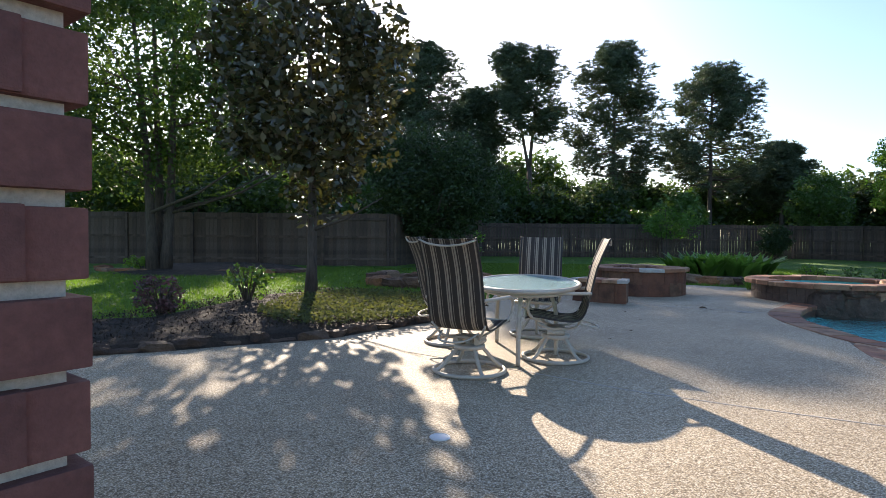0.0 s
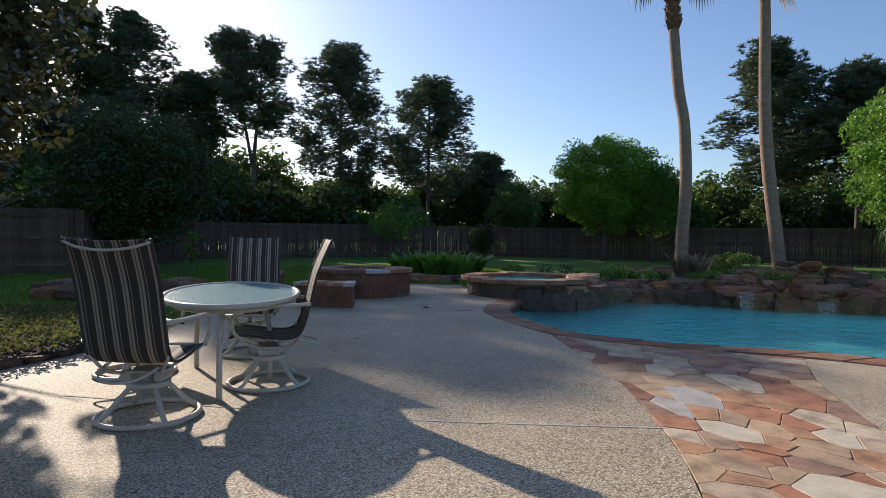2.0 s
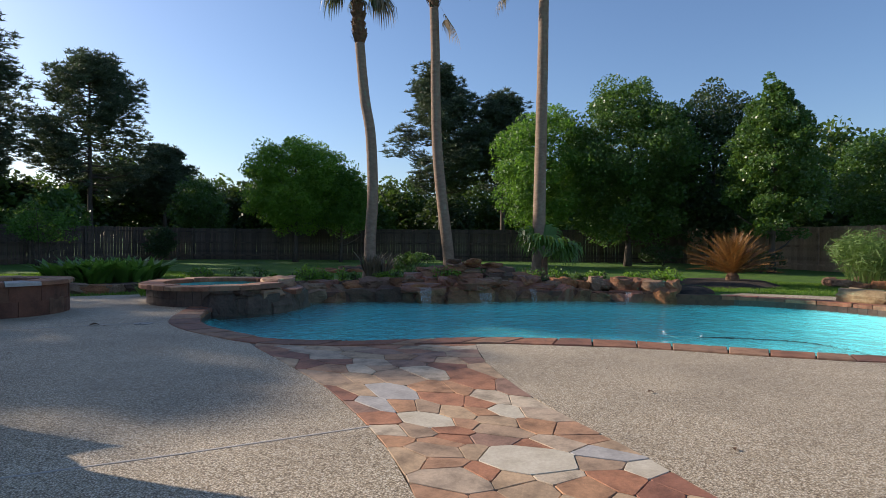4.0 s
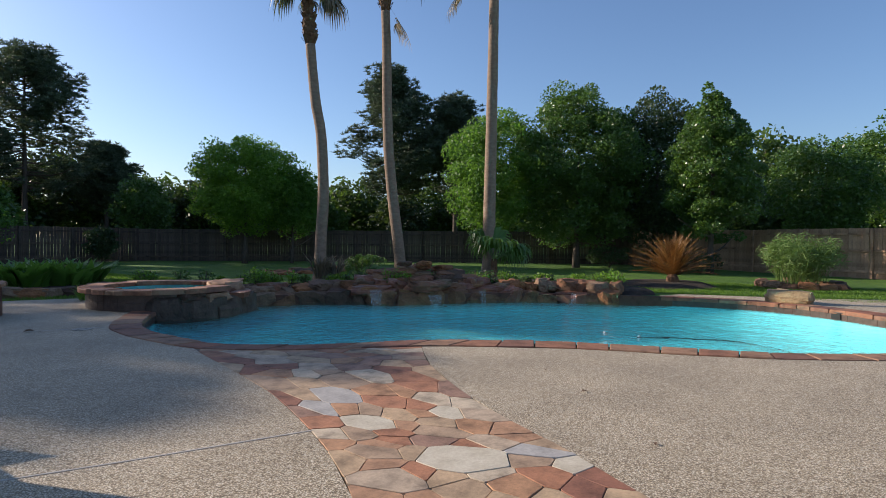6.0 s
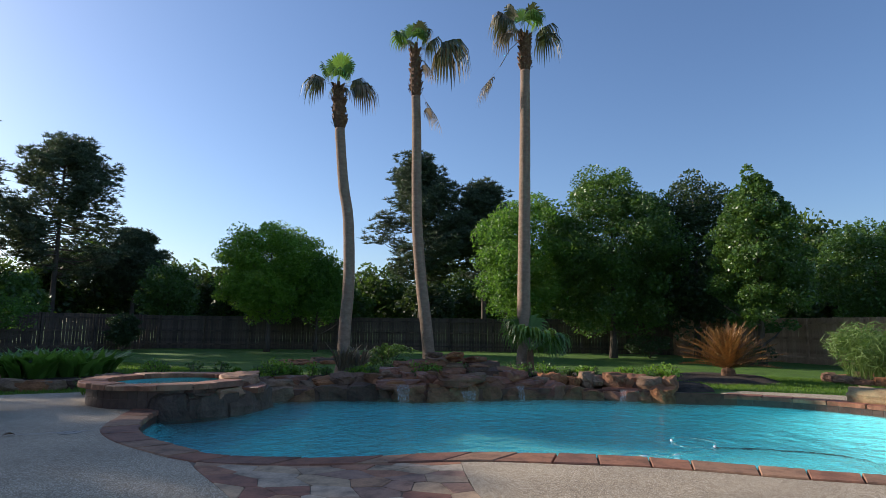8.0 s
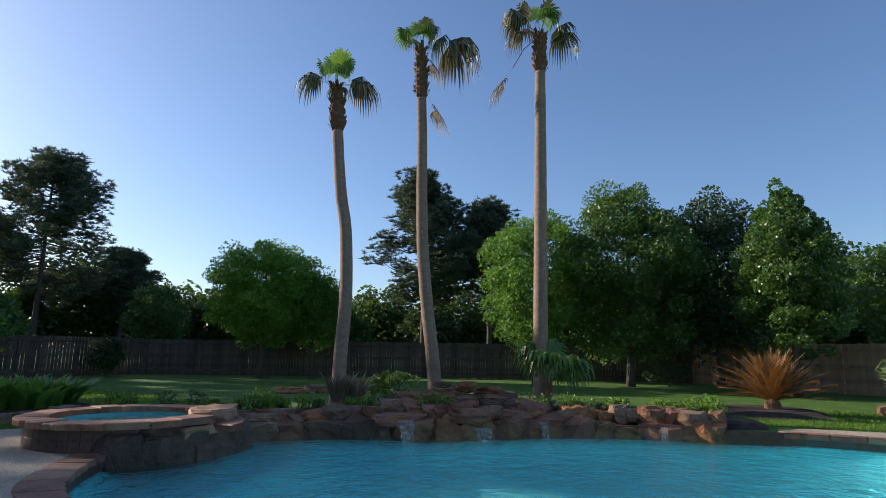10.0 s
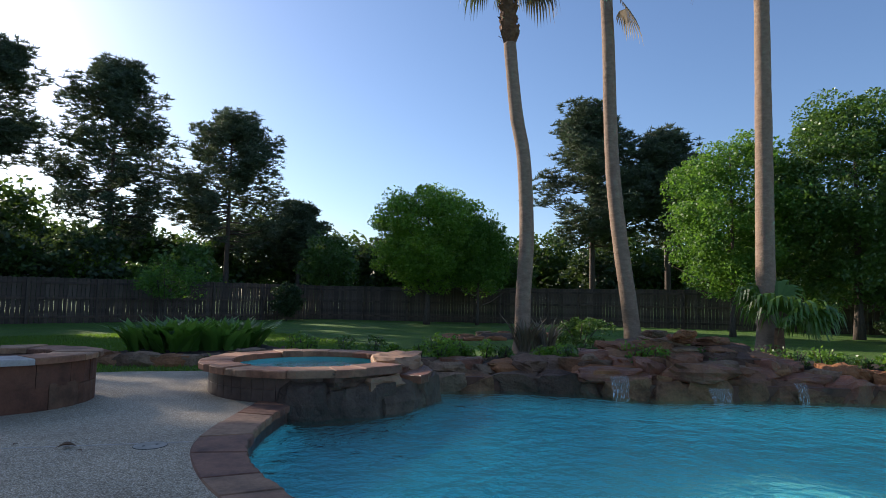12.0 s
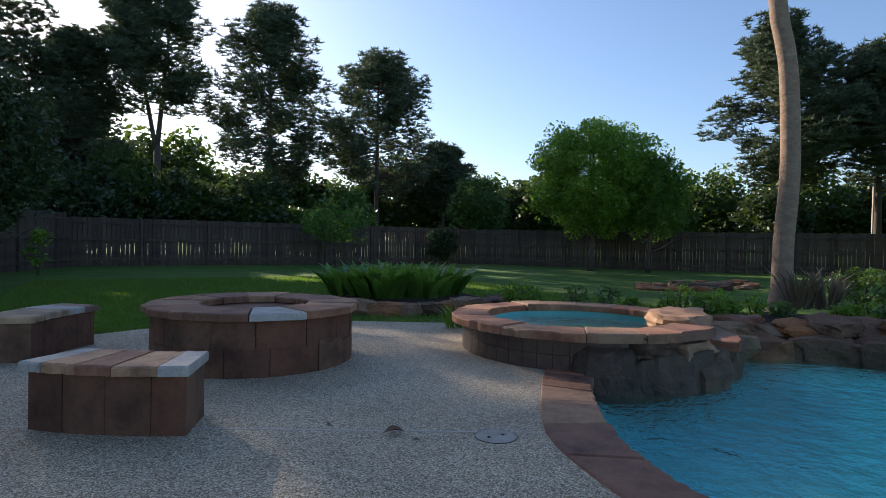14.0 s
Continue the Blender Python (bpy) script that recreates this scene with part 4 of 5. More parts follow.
# boulders that carry the pool side of the spa
for x, y, w, d, h, t in ((6.95, 10.33, 0.7, 0.5, 0.66, 5), (7.45, 10.18, 0.66, 0.5, 0.6, -4), (7.95, 10.2, 0.64, 0.5, 0.6, 8), (8.4, 10.38, 0.6, 0.5, 0.58, 35), (8.8, 10.85, 0.6, 0.5, 0.58, 50), (7.2, 10.3, 0.6, 0.45, 0.5, 0), (7.7, 10.25, 0.6, 0.45, 0.5, 4), (8.2, 10.3, 0.6, 0.45, 0.5, 20)):
    rock((x, y, -0.42), (w, d, h), t, M_SPAROCK, rough=0.16)
rock((7.25, 10.28, 0.17), (0.62, 0.5, 0.17), 3, M_ROCK)
rock((7.75, 10.3, 0.12), (0.62, 0.55, 0.14), 10, M_COPING)
rock((8.5, 10.9, 0.16), (0.75, 0.55, 0.24), 45, M_COPING)
# lower course along the far shore, then a second set back
shore = smooth_line([(*p, 0) for p in FAR[:9]], 8)
acc, total = 0.0, 0.0
nxt = 0.2
for p, q in zip(shore[:-1], shore[1:]):
    d = (q - p)
    ln = d.length
    nrm = Vector((d.y, -d.x, 0)).normalized()
    an = math.degrees(math.atan2(d.y, d.x))
    while nxt < acc + ln:
        c = p + d * ((nxt - acc) / ln)
        w = rk.uniform(0.36, 0.74)
        c1 = c + nrm * 0.16
        rock((c1.x, c1.y, -0.42), (w * 1.02, 0.55, rk.uniform(0.38, 0.52)), an + rk.uniform(-14, 14), M_ROCK if rk.random() < 0.8 else M_REDROCK, rk.uniform(-7, 7), rough=0.28)
        for step in range(2):
            c2 = c + nrm * (0.5 + rk.uniform(-0.08, 0.14)) + d.normalized() * (step - 0.5) * w * 0.5
            rock((c2.x, c2.y, rk.uniform(-0.06, 0.03)), (w * rk.uniform(0.5, 0.85), rk.uniform(0.32, 0.5), rk.uniform(0.17, 0.34)), an + rk.uniform(-35, 35), M_ROCK if rk.random() < 0.85 else M_REDROCK, rk.uniform(-9, 9), rough=0.28)
        nxt += w * 0.93
    acc += ln
b = bmesh.new()
wall_line = [Vector((*p, 0)) for p in [(14.85, 3.3)] + FAR]
lo_, hi_ = [b.verts.new((p.x, p.y, -0.75)) for p in wall_line], [b.verts.new((p.x, p.y, 0.03)) for p in wall_line]
for k in range(len(wall_line) - 1):
    b.faces.new((lo_[k], lo_[k + 1], hi_[k + 1], hi_[k]))
r_ = bmesh.ops.extrude_face_region(b, geom=b.faces[:])
bmesh.ops.translate(b, verts=[v for v in r_["geom"] if isinstance(v, bmesh.types.BMVert)], vec=(-0.05, -0.05, -0.004))
tagged(link_bm("wall_rock_backing", b, M_STONEWALL), "rough stone wall behind the pool boulders", "wall", kind="structure")
# waterfall mound
mound_dir = Vector((0.66, 0.75, 0))
along = Vector((-0.75, 0.66, 0))
mc = Vector((12.2, 8.3, 0))
for off, z, span, cnt, h in ((0.2, -0.02, 1.8, 7, 0.2), (0.46, 0.12, 1.75, 8, 0.22), (0.74, 0.26, 1.5, 7, 0.2), (1.02, 0.4, 1.15, 5, 0.17), (1.32, 0.52, 0.8, 4, 0.14)):
    for k in range(cnt):
        u = (k + 0.5) / cnt * 2 - 1
        c = mc + mound_dir * (off + rk.uniform(-0.1, 0.1)) + along * (u * span + rk.uniform(-0.12, 0.12))
        rock((c.x, c.y, z - 0.07 + rk.uniform(-0.05, 0.04)), (span * 2 / cnt * rk.uniform(0.8, 1.35), rk.uniform(0.36, 0.62), h * rk.uniform(0.75, 1.35)), 138 + rk.uniform(-28, 28), M_ROCK if rk.random() < 0.68 else M_REDROCK, rk.uniform(-9, 9), rough=0.3)
rock((12.05, 8.3, 0.02), (0.9, 0.7, 0.26), 140, M_REDROCK, 6, label="wet red waterfall slab")
rock((11.2, 9.25, 0.0), (0.75, 0.55, 0.2), 130, M_REDROCK, 3, label="wet red waterfall slab")
rock((12.75, 8.85, 0.62), (0.35, 0.28, 0.12), 20)
rock((12.45, 9.2, 0.62), (0.3, 0.26, 0.11), 60)
rock((14.6, 5.0, -0.1), (0.42, 0.36, 0.36), 80)
rock((15.2, 1.05, -0.02), (0.72, 0.5, 0.26), 70, mat("tan_boulder", (0.26, 0.17, 0.085), (0.46, 0.33, 0.17), 0.8, 4, 30, 0.8, dist=0.03), label="yellow-tan boulder on the coping")


def water_fall(x, y, z0, z1, width, an):
    b = bmesh.new()
    t = Vector((math.cos(radians(an)), math.sin(radians(an)), 0))
    o = Vector((-t.y, t.x, 0))
    rows = []
    for i in range(7):
        k = i / 6
        out = 0.12 * math.sqrt(k)
        rows.append([b.verts.new(Vector((x, y, z0 + (z1 - z0) * k)) + t * (u / 8 - 0.5) * width * (1 - 0.15 * k) + o * (out + 0.16 + 0.012 * math.sin(u * 2.2 + i))) for u in range(9)])
    for r0, r1 in zip(rows[:-1], rows[1:]):
        for u in range(8):
            b.faces.new((r0[u], r0[u + 1], r1[u + 1], r1[u]))
    return tagged(link_bm("waterfall", b, M_FALL, True), "thin white veil of water falling into the pool", "waterfall", "waterfalls")


water_fall(10.98, 8.98, 0.16, WATER_Z - 0.01, 0.26, 140)
water_fall(11.88, 8.0, 0.03, WATER_Z - 0.01, 0.3, 140)
water_fall(12.85, 7.32, 0.1, WATER_Z - 0.01, 0.16, 140)
water_fall(14.02, 5.42, 0.06, WATER_Z - 0.01, 0.12, 105)

# ---- planting bed behind the rocks ----
b = bmesh.new()
bed_line = smooth_line([(*p, 0) for p in [(15.2, 3.6)] + FAR[:9] + [(8.9, 12.4), (7.6, 13.2)]], 4)
rows = []
for i, p in enumerate(bed_line):
    q0, q1 = bed_line[max(0, i - 1)], bed_line[min(len(bed_line) - 1, i + 1)]
    d = (q1 - q0).normalized()
    nrm = Vector((d.y, -d.x, 0))
    k = i / (len(bed_line) - 1)
    hgt = 0.12 + 0.16 * math.sin(math.pi * min(1, k * 1.2)) if k < 0.83 else 0.2 * (1 - (k - 0.83) / 0.17)
    row = []
    for off, z in ((0.5, -0.1), (0.8, hgt * 0.4), (1.15, hgt * 0.8), (1.7, hgt), (2.4, hgt * 0.7), (3.0, LAWN_Z - 0.05)):
        o = off * (0.7 + 0.3 * math.sin(math.pi * k))
        v = p + nrm * o
        row.append(b.verts.new((v.x, v.y, z + 0.04 * noise.noise(v * 1.3))))
    rows.append(row)
for r0, r1 in zip(rows[:-1], rows[1:]):
    for k in range(5):
        b.faces.new((r0[k], r0[k + 1], r1[k + 1], r1[k]))
tagged(link_bm("ground_bed_far", b, M_MULCH, True), "dark mulched planting bed behind the pool rocks", "garden bed", kind="structure")

# garden bed beside the patio, with edging stones
bed2 = BED_EDGE[1:] + [(0.35, 8.6), (-0.2, 9.8), (-1.1, 10.6), (-2.4, 11.0), (-3.3, 10.3), (-3.4, 8.8), (-3.7, 7.4), (-4.6, 6.4), (-6.2, 5.8)]
bedc = Vector((-1.9, 7.6, 0))
b = bmesh.new()
rings = []
for f, z in ((1.0, -0.02), (0.94, 0.07), (0.75, 0.1), (0.4, 0.12)):
    rings.append([b.verts.new((bedc.x + (p[0] - bedc.x) * f, bedc.y + (p[1] - bedc.y) * f, z + 0.03 * noise.noise(Vector((p[0] * f, p[1] * f, 3))))) for p in bed2])
for r0, r1 in zip(rings[:-1], rings[1:]):
    for i in range(len(bed2)):
        b.faces.new((r0[i], r0[(i + 1) % len(bed2)], r1[(i + 1) % len(bed2)], r1[i]))
b.faces.new(rings[-1])
tagged(link_bm("ground_bed_patio", b, M_MULCH, True), "dark mulched garden bed beside the patio", "garden bed", kind="structure")
line = smooth_line([(*p, 0) for p in BED_EDGE[1:]], 10)
acc, nxt = 0.0, 2.2
for p, q in zip(line[:-1], line[1:]):
    d = q - p
    ln = d.length
    nrm = Vector((-d.y, d.x, 0)).normalized()
    while nxt < acc + ln:
        c = p + d * ((nxt - acc) / ln) + nrm * 0.12
        w = rk.uniform(0.16, 0.34)
        rock((c.x, c.y, -0.03), (w, rk.uniform(0.12, 0.18), rk.uniform(0.06, 0.13)), math.degrees(math.atan2(d.y, d.x)) + rk.uniform(-15, 15), M_SPAROCK, group="bed edging stones", label="small rough edging stone beside the patio")
        nxt += w * rk.uniform(0.98, 1.35)
    acc += ln


def stone_ring(cx, cy, rx_, ry_, n_, h, w, label, a0=0, a1=360):
    for k in range(n_):
        a = radians(a0 + (a1 - a0) * (k + 0.5) / n_)
        rock((cx + rx_ * math.cos(a), cy + ry_ * math.sin(a), LAWN_Z - 0.03), (w * rk.uniform(0.9, 1.25), w * 0.7, h * rk.uniform(0.8, 1.2)), math.degrees(math.atan2(ry_ * math.cos(a), -rx_ * math.sin(a))) + rk.uniform(-10, 10), group="bed edging stones", label=label)


stone_ring(20.6, 1.0, 1.0, 1.0, 14, 0.2, 0.42, "flat grey-brown stone edging a lawn planting ring")
stone_ring(-0.4, 13.9, 1.3, 1.0, 16, 0.24, 0.5, "dark stone edging a raised lawn bed")
stone_ring(7.6, 16.6, 1.9, 1.9, 14, 0.22, 0.5, "dark stone edging the leafy bed", 180, 330)
stone_ring(-7.6, 17.6, 3.2, 1.3, 22, 0.14, 0.4, "low stone edging a bed at the fence", 180, 360)
stone_ring(17.2, 17.3, 2.1, 0.8, 14, 0.16, 0.45, "dark stone edging a lawn bed", 0, 360)
for cx, cy, r1, lab in ((-0.4, 13.9, 1.15, "raised"), (7.9, 17.0, 1.8, "leafy"), (20.6, 1.0, 0.85, "ring"), (-7.6, 18.2, 3.0, "fence"), (18.9, 4.4, 1.5, "sago"), (17.2, 17.3, 0.85, "lawn")):
    b = bmesh.new()
    top = [b.verts.new((cx + r1 * 0.7 * math.cos(k * 0.3927), cy + r1 * 0.7 * math.sin(k * 0.3927), 0.1)) for k in range(16)]
    low = [b.verts.new((cx + r1 * 1.05 * math.cos(k * 0.3927), cy + r1 * 1.05 * math.sin(k * 0.3927), LAWN_Z - 0.02)) for k in range(16)]
    b.faces.new(top)
    for k in range(16):
        b.faces.new((low[k], low[(k + 1) % 16], top[(k + 1) % 16], top[k]))
    tagged(link_bm("ground_bed_" + lab, b, M_MULCH, True), "low mulched planting bed on the lawn", "garden bed", kind="structure")


# ---- palms ----
def fan_frond(rng, origin, direction, length, droop, fold=0.5, segs=26):
    """Costapalmate fan: petiole, then narrow segments that droop at the tips. Returns verts, faces."""
    d = Vector(direction).normalized()
    side = d.cross(Vector((0, 0, 1)))
    side = side.normalized() if side.length > 0.05 else Vector((1, 0, 0))
    nor = side.cross(d).normalized()
    o = Vector(origin)
    hub = o + d * length * 0.5
    V, F = [], []
    w = 0.012
    V += [o - side * w, o + side * w, hub + side * w * 0.7, hub - side * w * 0.7]
    F.append((0, 1, 2, 3))
    for i in range(segs):
        a = (i / (segs - 1) - 0.5) * 3.9
        dd = (d * math.cos(a) + side * math.sin(a) + nor * (-fold * abs(math.sin(a)) * 0.5)).normalized()
        ln = length * 0.62 * (0.75 + 0.25 * math.cos(a)) * rng.uniform(0.85, 1.08)
        p1 = hub + dd * ln * 0.55
        p2 = hub + dd * ln * 0.8 + Vector((0, 0, -droop * ln * 0.25))
        p3 = hub + dd * ln * 0.92 + Vector((0, 0, -droop * ln * 0.75))
        s = dd.cross(nor).normalized() * ln * 0.055
        k = len(V)
        V += [hub, p1 - s, p1 + s, p2 - s * 0.7, p2 + s * 0.7, p3]
        F += [(k, k + 1, k + 2, k + 2), (k + 1, k + 3, k + 4, k + 2), (k + 3, k + 5, k + 5, k + 4)]
    return V, F


def fan_mesh(name, V, F, material):
    me = bpy.data.meshes.new(name)
    me.from_pydata([tuple(v) for v in V], [], [tuple(dict.fromkeys(f)) for f in F])
    me.materials.append(material)
    return me


def fan_palm(trunk, r0, r1, boots_from, crown_len, fronds, label, seed):
    """fronds: (azimuth, elevation, length factor, droop, dry)."""
    rng = np.random.default_rng(seed)
    thing = new("fan_palm")
    base = Vector(trunk[0])
    thing.location = base
    pts = [p - base for p in smooth_line(trunk, 6)]
    n = len(pts)
    top = pts[-1]
    b = bmesh.new()
    cut = next(i for i, p in enumerate(pts) if p.z + base.z > boots_from)
    tp, tr = [], []
    for i, p in enumerate(pts[:cut + 1]):
        k = p.z / top.z
        tp.append(p)
        tr.append(r0 * (1 + 0.5 * max(0, 0.06 - k) / 0.06) * (1 - k) + r1 * k)
    dense = smooth_line(tp, 5)
    radii = [float(np.interp(q.z, [p.z for p in tp], tr)) * (1 + 0.006 * math.sin(q.z * 26) + 0.04 * noise.noise(q * 2.5)) for q in dense]
    add_tube(b, dense, radii, 14)
    part("trunk", b, M_PALM, thing, "smooth tan ringed trunk", True)
    b = bmesh.new()
    span = (top - pts[cut])
    add_tube(b, [pts[cut].lerp(top, k / 6) for k in range(7)], [r1 * f for f in (1.0, 1.3, 1.35, 1.3, 1.2, 1.1, 0.8)], 10)
    rows = 12
    for i in range(rows):
        for j in range(6):
            a = j * math.pi / 3 + i * 0.55
            k = (i + rng.uniform(-0.2, 0.2)) / rows
            p = pts[cut] + span * k
            rr = r1 * (1.3 - 0.25 * k)
            u = Vector((math.cos(a), math.sin(a), 0))
            q = p + u * rr
            t = Vector((-math.sin(a), math.cos(a), 0))
            ln = rng.uniform(0.14, 0.26)
            vs = [b.verts.new(v) for v in (q - t * 0.07 - u * 0.05, q + t * 0.07 - u * 0.05, q + t * 0.035 + u * rng.uniform(0.03, 0.1) + Vector((0, 0, ln)), q - t * 0.035 + u * rng.uniform(0.03, 0.1) + Vector((0, 0, ln)), q + Vector((0, 0, 0.08)) - u * 0.1)]
            b.faces.new(vs[:4])
            b.faces.new((vs[3], vs[2], vs[4]))
    part("leaf_base_sheath", b, M_BOOT, thing, "ragged brown old leaf bases")
    for az, el, lf, droop, dry in fronds:
        a, e = radians(az), radians(el)
        d = Vector((math.cos(a) * math.cos(e), math.sin(a) * math.cos(e), math.sin(e)))
        V, F = fan_frond(rng, top + d * 0.08, d, crown_len * lf, droop)
        new("frond", fan_mesh("frond", V, F, (M_FROND, M_DRYFROND, M_OLDFROND)[dry])).parent = thing
    return tagged(thing, label, "palm tree", "fan palms behind the pool")


# screen-left of the walk is roughly azimuth 140, screen-right -40
FR1 = [(50, 84, 1.0, 0.1, 0), (60, 66, 0.95, 0.15, 0), (-110, 70, 0.95, 0.15, 0), (140, 55, 0.85, 0.4, 0), (-40, 60, 0.85, 0.3, 0), (142, 20, 0.85, 1.5, 1), (146, 8, 1.0, 1.5, 2), (-38, 14, 1.0, 1.5, 2), (-45, 4, 1.15, 1.5, 1), (-40, 26, 0.85, 1.3, 2), (40, 24, 0.85, 1.2, 2), (-130, 24, 0.8, 1.2, 0)]
FR2 = [(50, 82, 0.95, 0.2, 0), (-110, 66, 0.9, 0.5, 2), (140, 55, 0.8, 1.2, 0), (150, 36, 0.9, 1.0, 0), (-40, 62, 0.95, 1.2, 2), (-38, 38, 1.0, 1.6, 2), (-42, 20, 1.75, 1.5, 2), (-36, 14, 1.65, 1.5, 1), (-48, -52, 0.95, 0.4, 1), (60, 48, 0.9, 1.2, 1), (-130, 40, 0.8, 1.3, 0)]
FR3 = [(50, 82, 0.95, 0.2, 0), (-110, 64, 0.95, 0.5, 2), (140, 60, 1.1, 0.8, 2), (138, 34, 1.2, 1.3, 1), (150, 22, 1.15, 1.4, 2), (142, -8, 0.95, 1.3, 1), (-40, 58, 1.0, 0.8, 0), (-40, 30, 1.1, 1.3, 2), (-34, 12, 1.15, 1.5, 2), (60, 40, 0.9, 1.2, 1), (-130, 34, 0.9, 1.2, 0)]
fan_palm([(12.53, 12.16, 0.0), (12.55, 12.15, 1.22), (12.59, 12.1, 2.5), (12.55, 12.15, 4.09), (12.46, 12.28, 5.06), (12.38, 12.38, 6.37), (12.31, 12.46, 7.79)], 0.165, 0.125, 6.5, 0.88, FR1, "shorter fan palm with a small green crown", 51)
P2 = fan_palm([(14.65, 10.91, 0.0), (14.57, 11.02, 1.25), (14.47, 11.15, 2.56), (14.4, 11.25, 3.9), (14.37, 11.29, 5.28), (14.36, 11.31, 6.71), (14.33, 11.35, 8.17), (14.31, 11.38, 9.35)], 0.175, 0.12, 7.85, 0.92, FR2, "tall leaning fan palm with dry hanging fronds", 52)
P3 = fan_palm([(16.6, 9.06, 0.0), (16.6, 9.07, 1.4), (16.61, 9.06, 2.65), (16.62, 9.04, 4.04), (16.65, 9.01, 6.94), (16.66, 9.0, 8.46), (16.67, 8.99, 10.15)], 0.2, 0.135, 8.75, 1.0, FR3, "tall straight fan palm with dry hanging fronds", 53)
rng = np.random.default_rng(54)
TOP2, TOP3 = Vector((14.31 - 14.65, 11.38 - 10.91, 9.35)), Vector((16.67 - 16.6, 8.99 - 9.06, 10.15))
for P, o in ((P3, Vector((-0.5, 0.6, -1.05))), (P2, Vector((0.1, -0.12, -1.25)))):
    V, F = fan_frond(rng, Vector(), Vector((-0.35, 0.45, -0.75)) if P is P3 else Vector((0.33, -0.4, -0.8)), 1.15, 0.5)
    top = TOP3 if P is P3 else TOP2
    ob = new("hanging_frond", fan_mesh("hanging_frond", V, F, M_DRYFROND))
    ob.parent, ob.location = P, top + o
    tagged(ob, "dry hanging frond")
    if P is P3:
        b = bmesh.new()
        add_tube(b, [top, top + o * 0.6 + Vector((0, 0, 0.15)), top + o], 0.012, 5)
        part("frond_stalk", b, M_DRYFROND, P)
# small fan palm at the foot of the tall one
thing = tagged(new("dwarf_palm"), "small green fan palm at the foot of a tall palm", "palm")
thing.location = (16.35, 8.75, 0.42)
for k in range(14):
    a, e = k * 2.4, radians(18 + (k * 37) % 60)
    V, F = fan_frond(rng, (0, 0, 0.25), (math.cos(a) * math.cos(e), math.sin(a) * math.cos(e), math.sin(e)), 1.25, 0.8, segs=22)
    new("frond", fan_mesh("frond", V, F, M_FROND)).parent = thing
b = bmesh.new()
add_tube(b, [(0, 0, -0.3), (0, 0, 0.3)], [0.12, 0.08], 8)
part("stem", b, M_BOOT, thing)


# ---- dried sago, feathery grass, shrubs and bedding plants ----
thing = tagged(new("sago_palm"), "dried orange-brown sago palm on a stout trunk", "sago palm")
thing.location = (19.0, 4.2, -0.18)
b = bmesh.new()
add_tube(b, [(0, 0, -0.1), (0, 0, 0.2), (0, 0, 0.42), (0, 0, 0.5)], [0.17, 0.2, 0.17, 0.1], 12)
part("trunk", b, M_BOOT, thing)
for k in range(84):
    a, e = k * 2.4, radians(16 + 70 * (1 - (k / 84)) ** 0.9)
    V, F = [], []
    ln = rng.uniform(1.2, 1.6)
    prev = None
    for i in range(19):
        f = i / 18
        r = ln * (math.cos(e) * f * 0.8 + 0.14 * f * f)
        z = 0.42 + ln * (math.sin(e) * f - 0.2 * f * f)
        c = Vector((math.cos(a) * r, math.sin(a) * r, z))
        t = Vector((-math.sin(a), math.cos(a), 0.25))
        if i > 1:
            wl = 0.14 * math.sin(math.pi * min(1, f * 0.85 + 0.15)) + 0.015
            fw = (c - prev)
            for sgn in (-1, 1):
                q = len(V)
                V += [c, c + fw * 0.95, c + t * sgn * wl + fw * rng.uniform(1.2, 2.2) + Vector((0, 0, 0.04))]
                F.append((q, q + 1, q + 2))
        prev = c
    me = bpy.data.meshes.new("frond")
    me.from_pydata([tuple(v) for v in V], [], F)
    me.materials.append(M_SAGO)
    new("frond", me).parent = thing


def blades(name, pos, count, radius, height, width, material, label, category, lean=0.5, seed=60, spread=1.0):
    r = np.random.default_rng(seed)
    a = r.uniform(0, 6.283, count)
    rr = radius * np.sqrt(r.random(count)) * 0.5
    base = np.stack([np.cos(a) * rr, np.sin(a) * rr, np.zeros(count)], 1)
    a2 = a + r.normal(0, 0.7, count)
    out = np.stack([np.cos(a2), np.sin(a2), np.zeros(count)], 1)
    h = height * r.uniform(0.6, 1.05, count)[:, None]
    l1 = out * h * lean * r.uniform(0.2, 0.7, (count, 1)) * spread
    l2 = l1 * r.uniform(1.9, 2.6, (count, 1))
    mid = base + l1 + np.array([0, 0, 0.62]) * h
    tip = base + l2 + np.array([0, 0, 1.0]) * h * r.uniform(0.75, 1.0, (count, 1))
    s = np.cross(out, [0, 0, 1.0]) * width * 0.5 * r.uniform(0.7, 1.3, (count, 1))
    v = np.stack([base - s * 0.5, base + s * 0.5, mid + s, mid - s, tip], 1).reshape(-1, 3)
    q = np.arange(count)[:, None] * 5
    f = np.concatenate([q + np.array([[0, 1, 2]]), q + np.array([[0, 2, 3]]), q + np.array([[3, 2, 4]])])
    ob = new(name, np_mesh(name, v, f, material))
    ob.location = pos
    return tagged(ob, label, category)


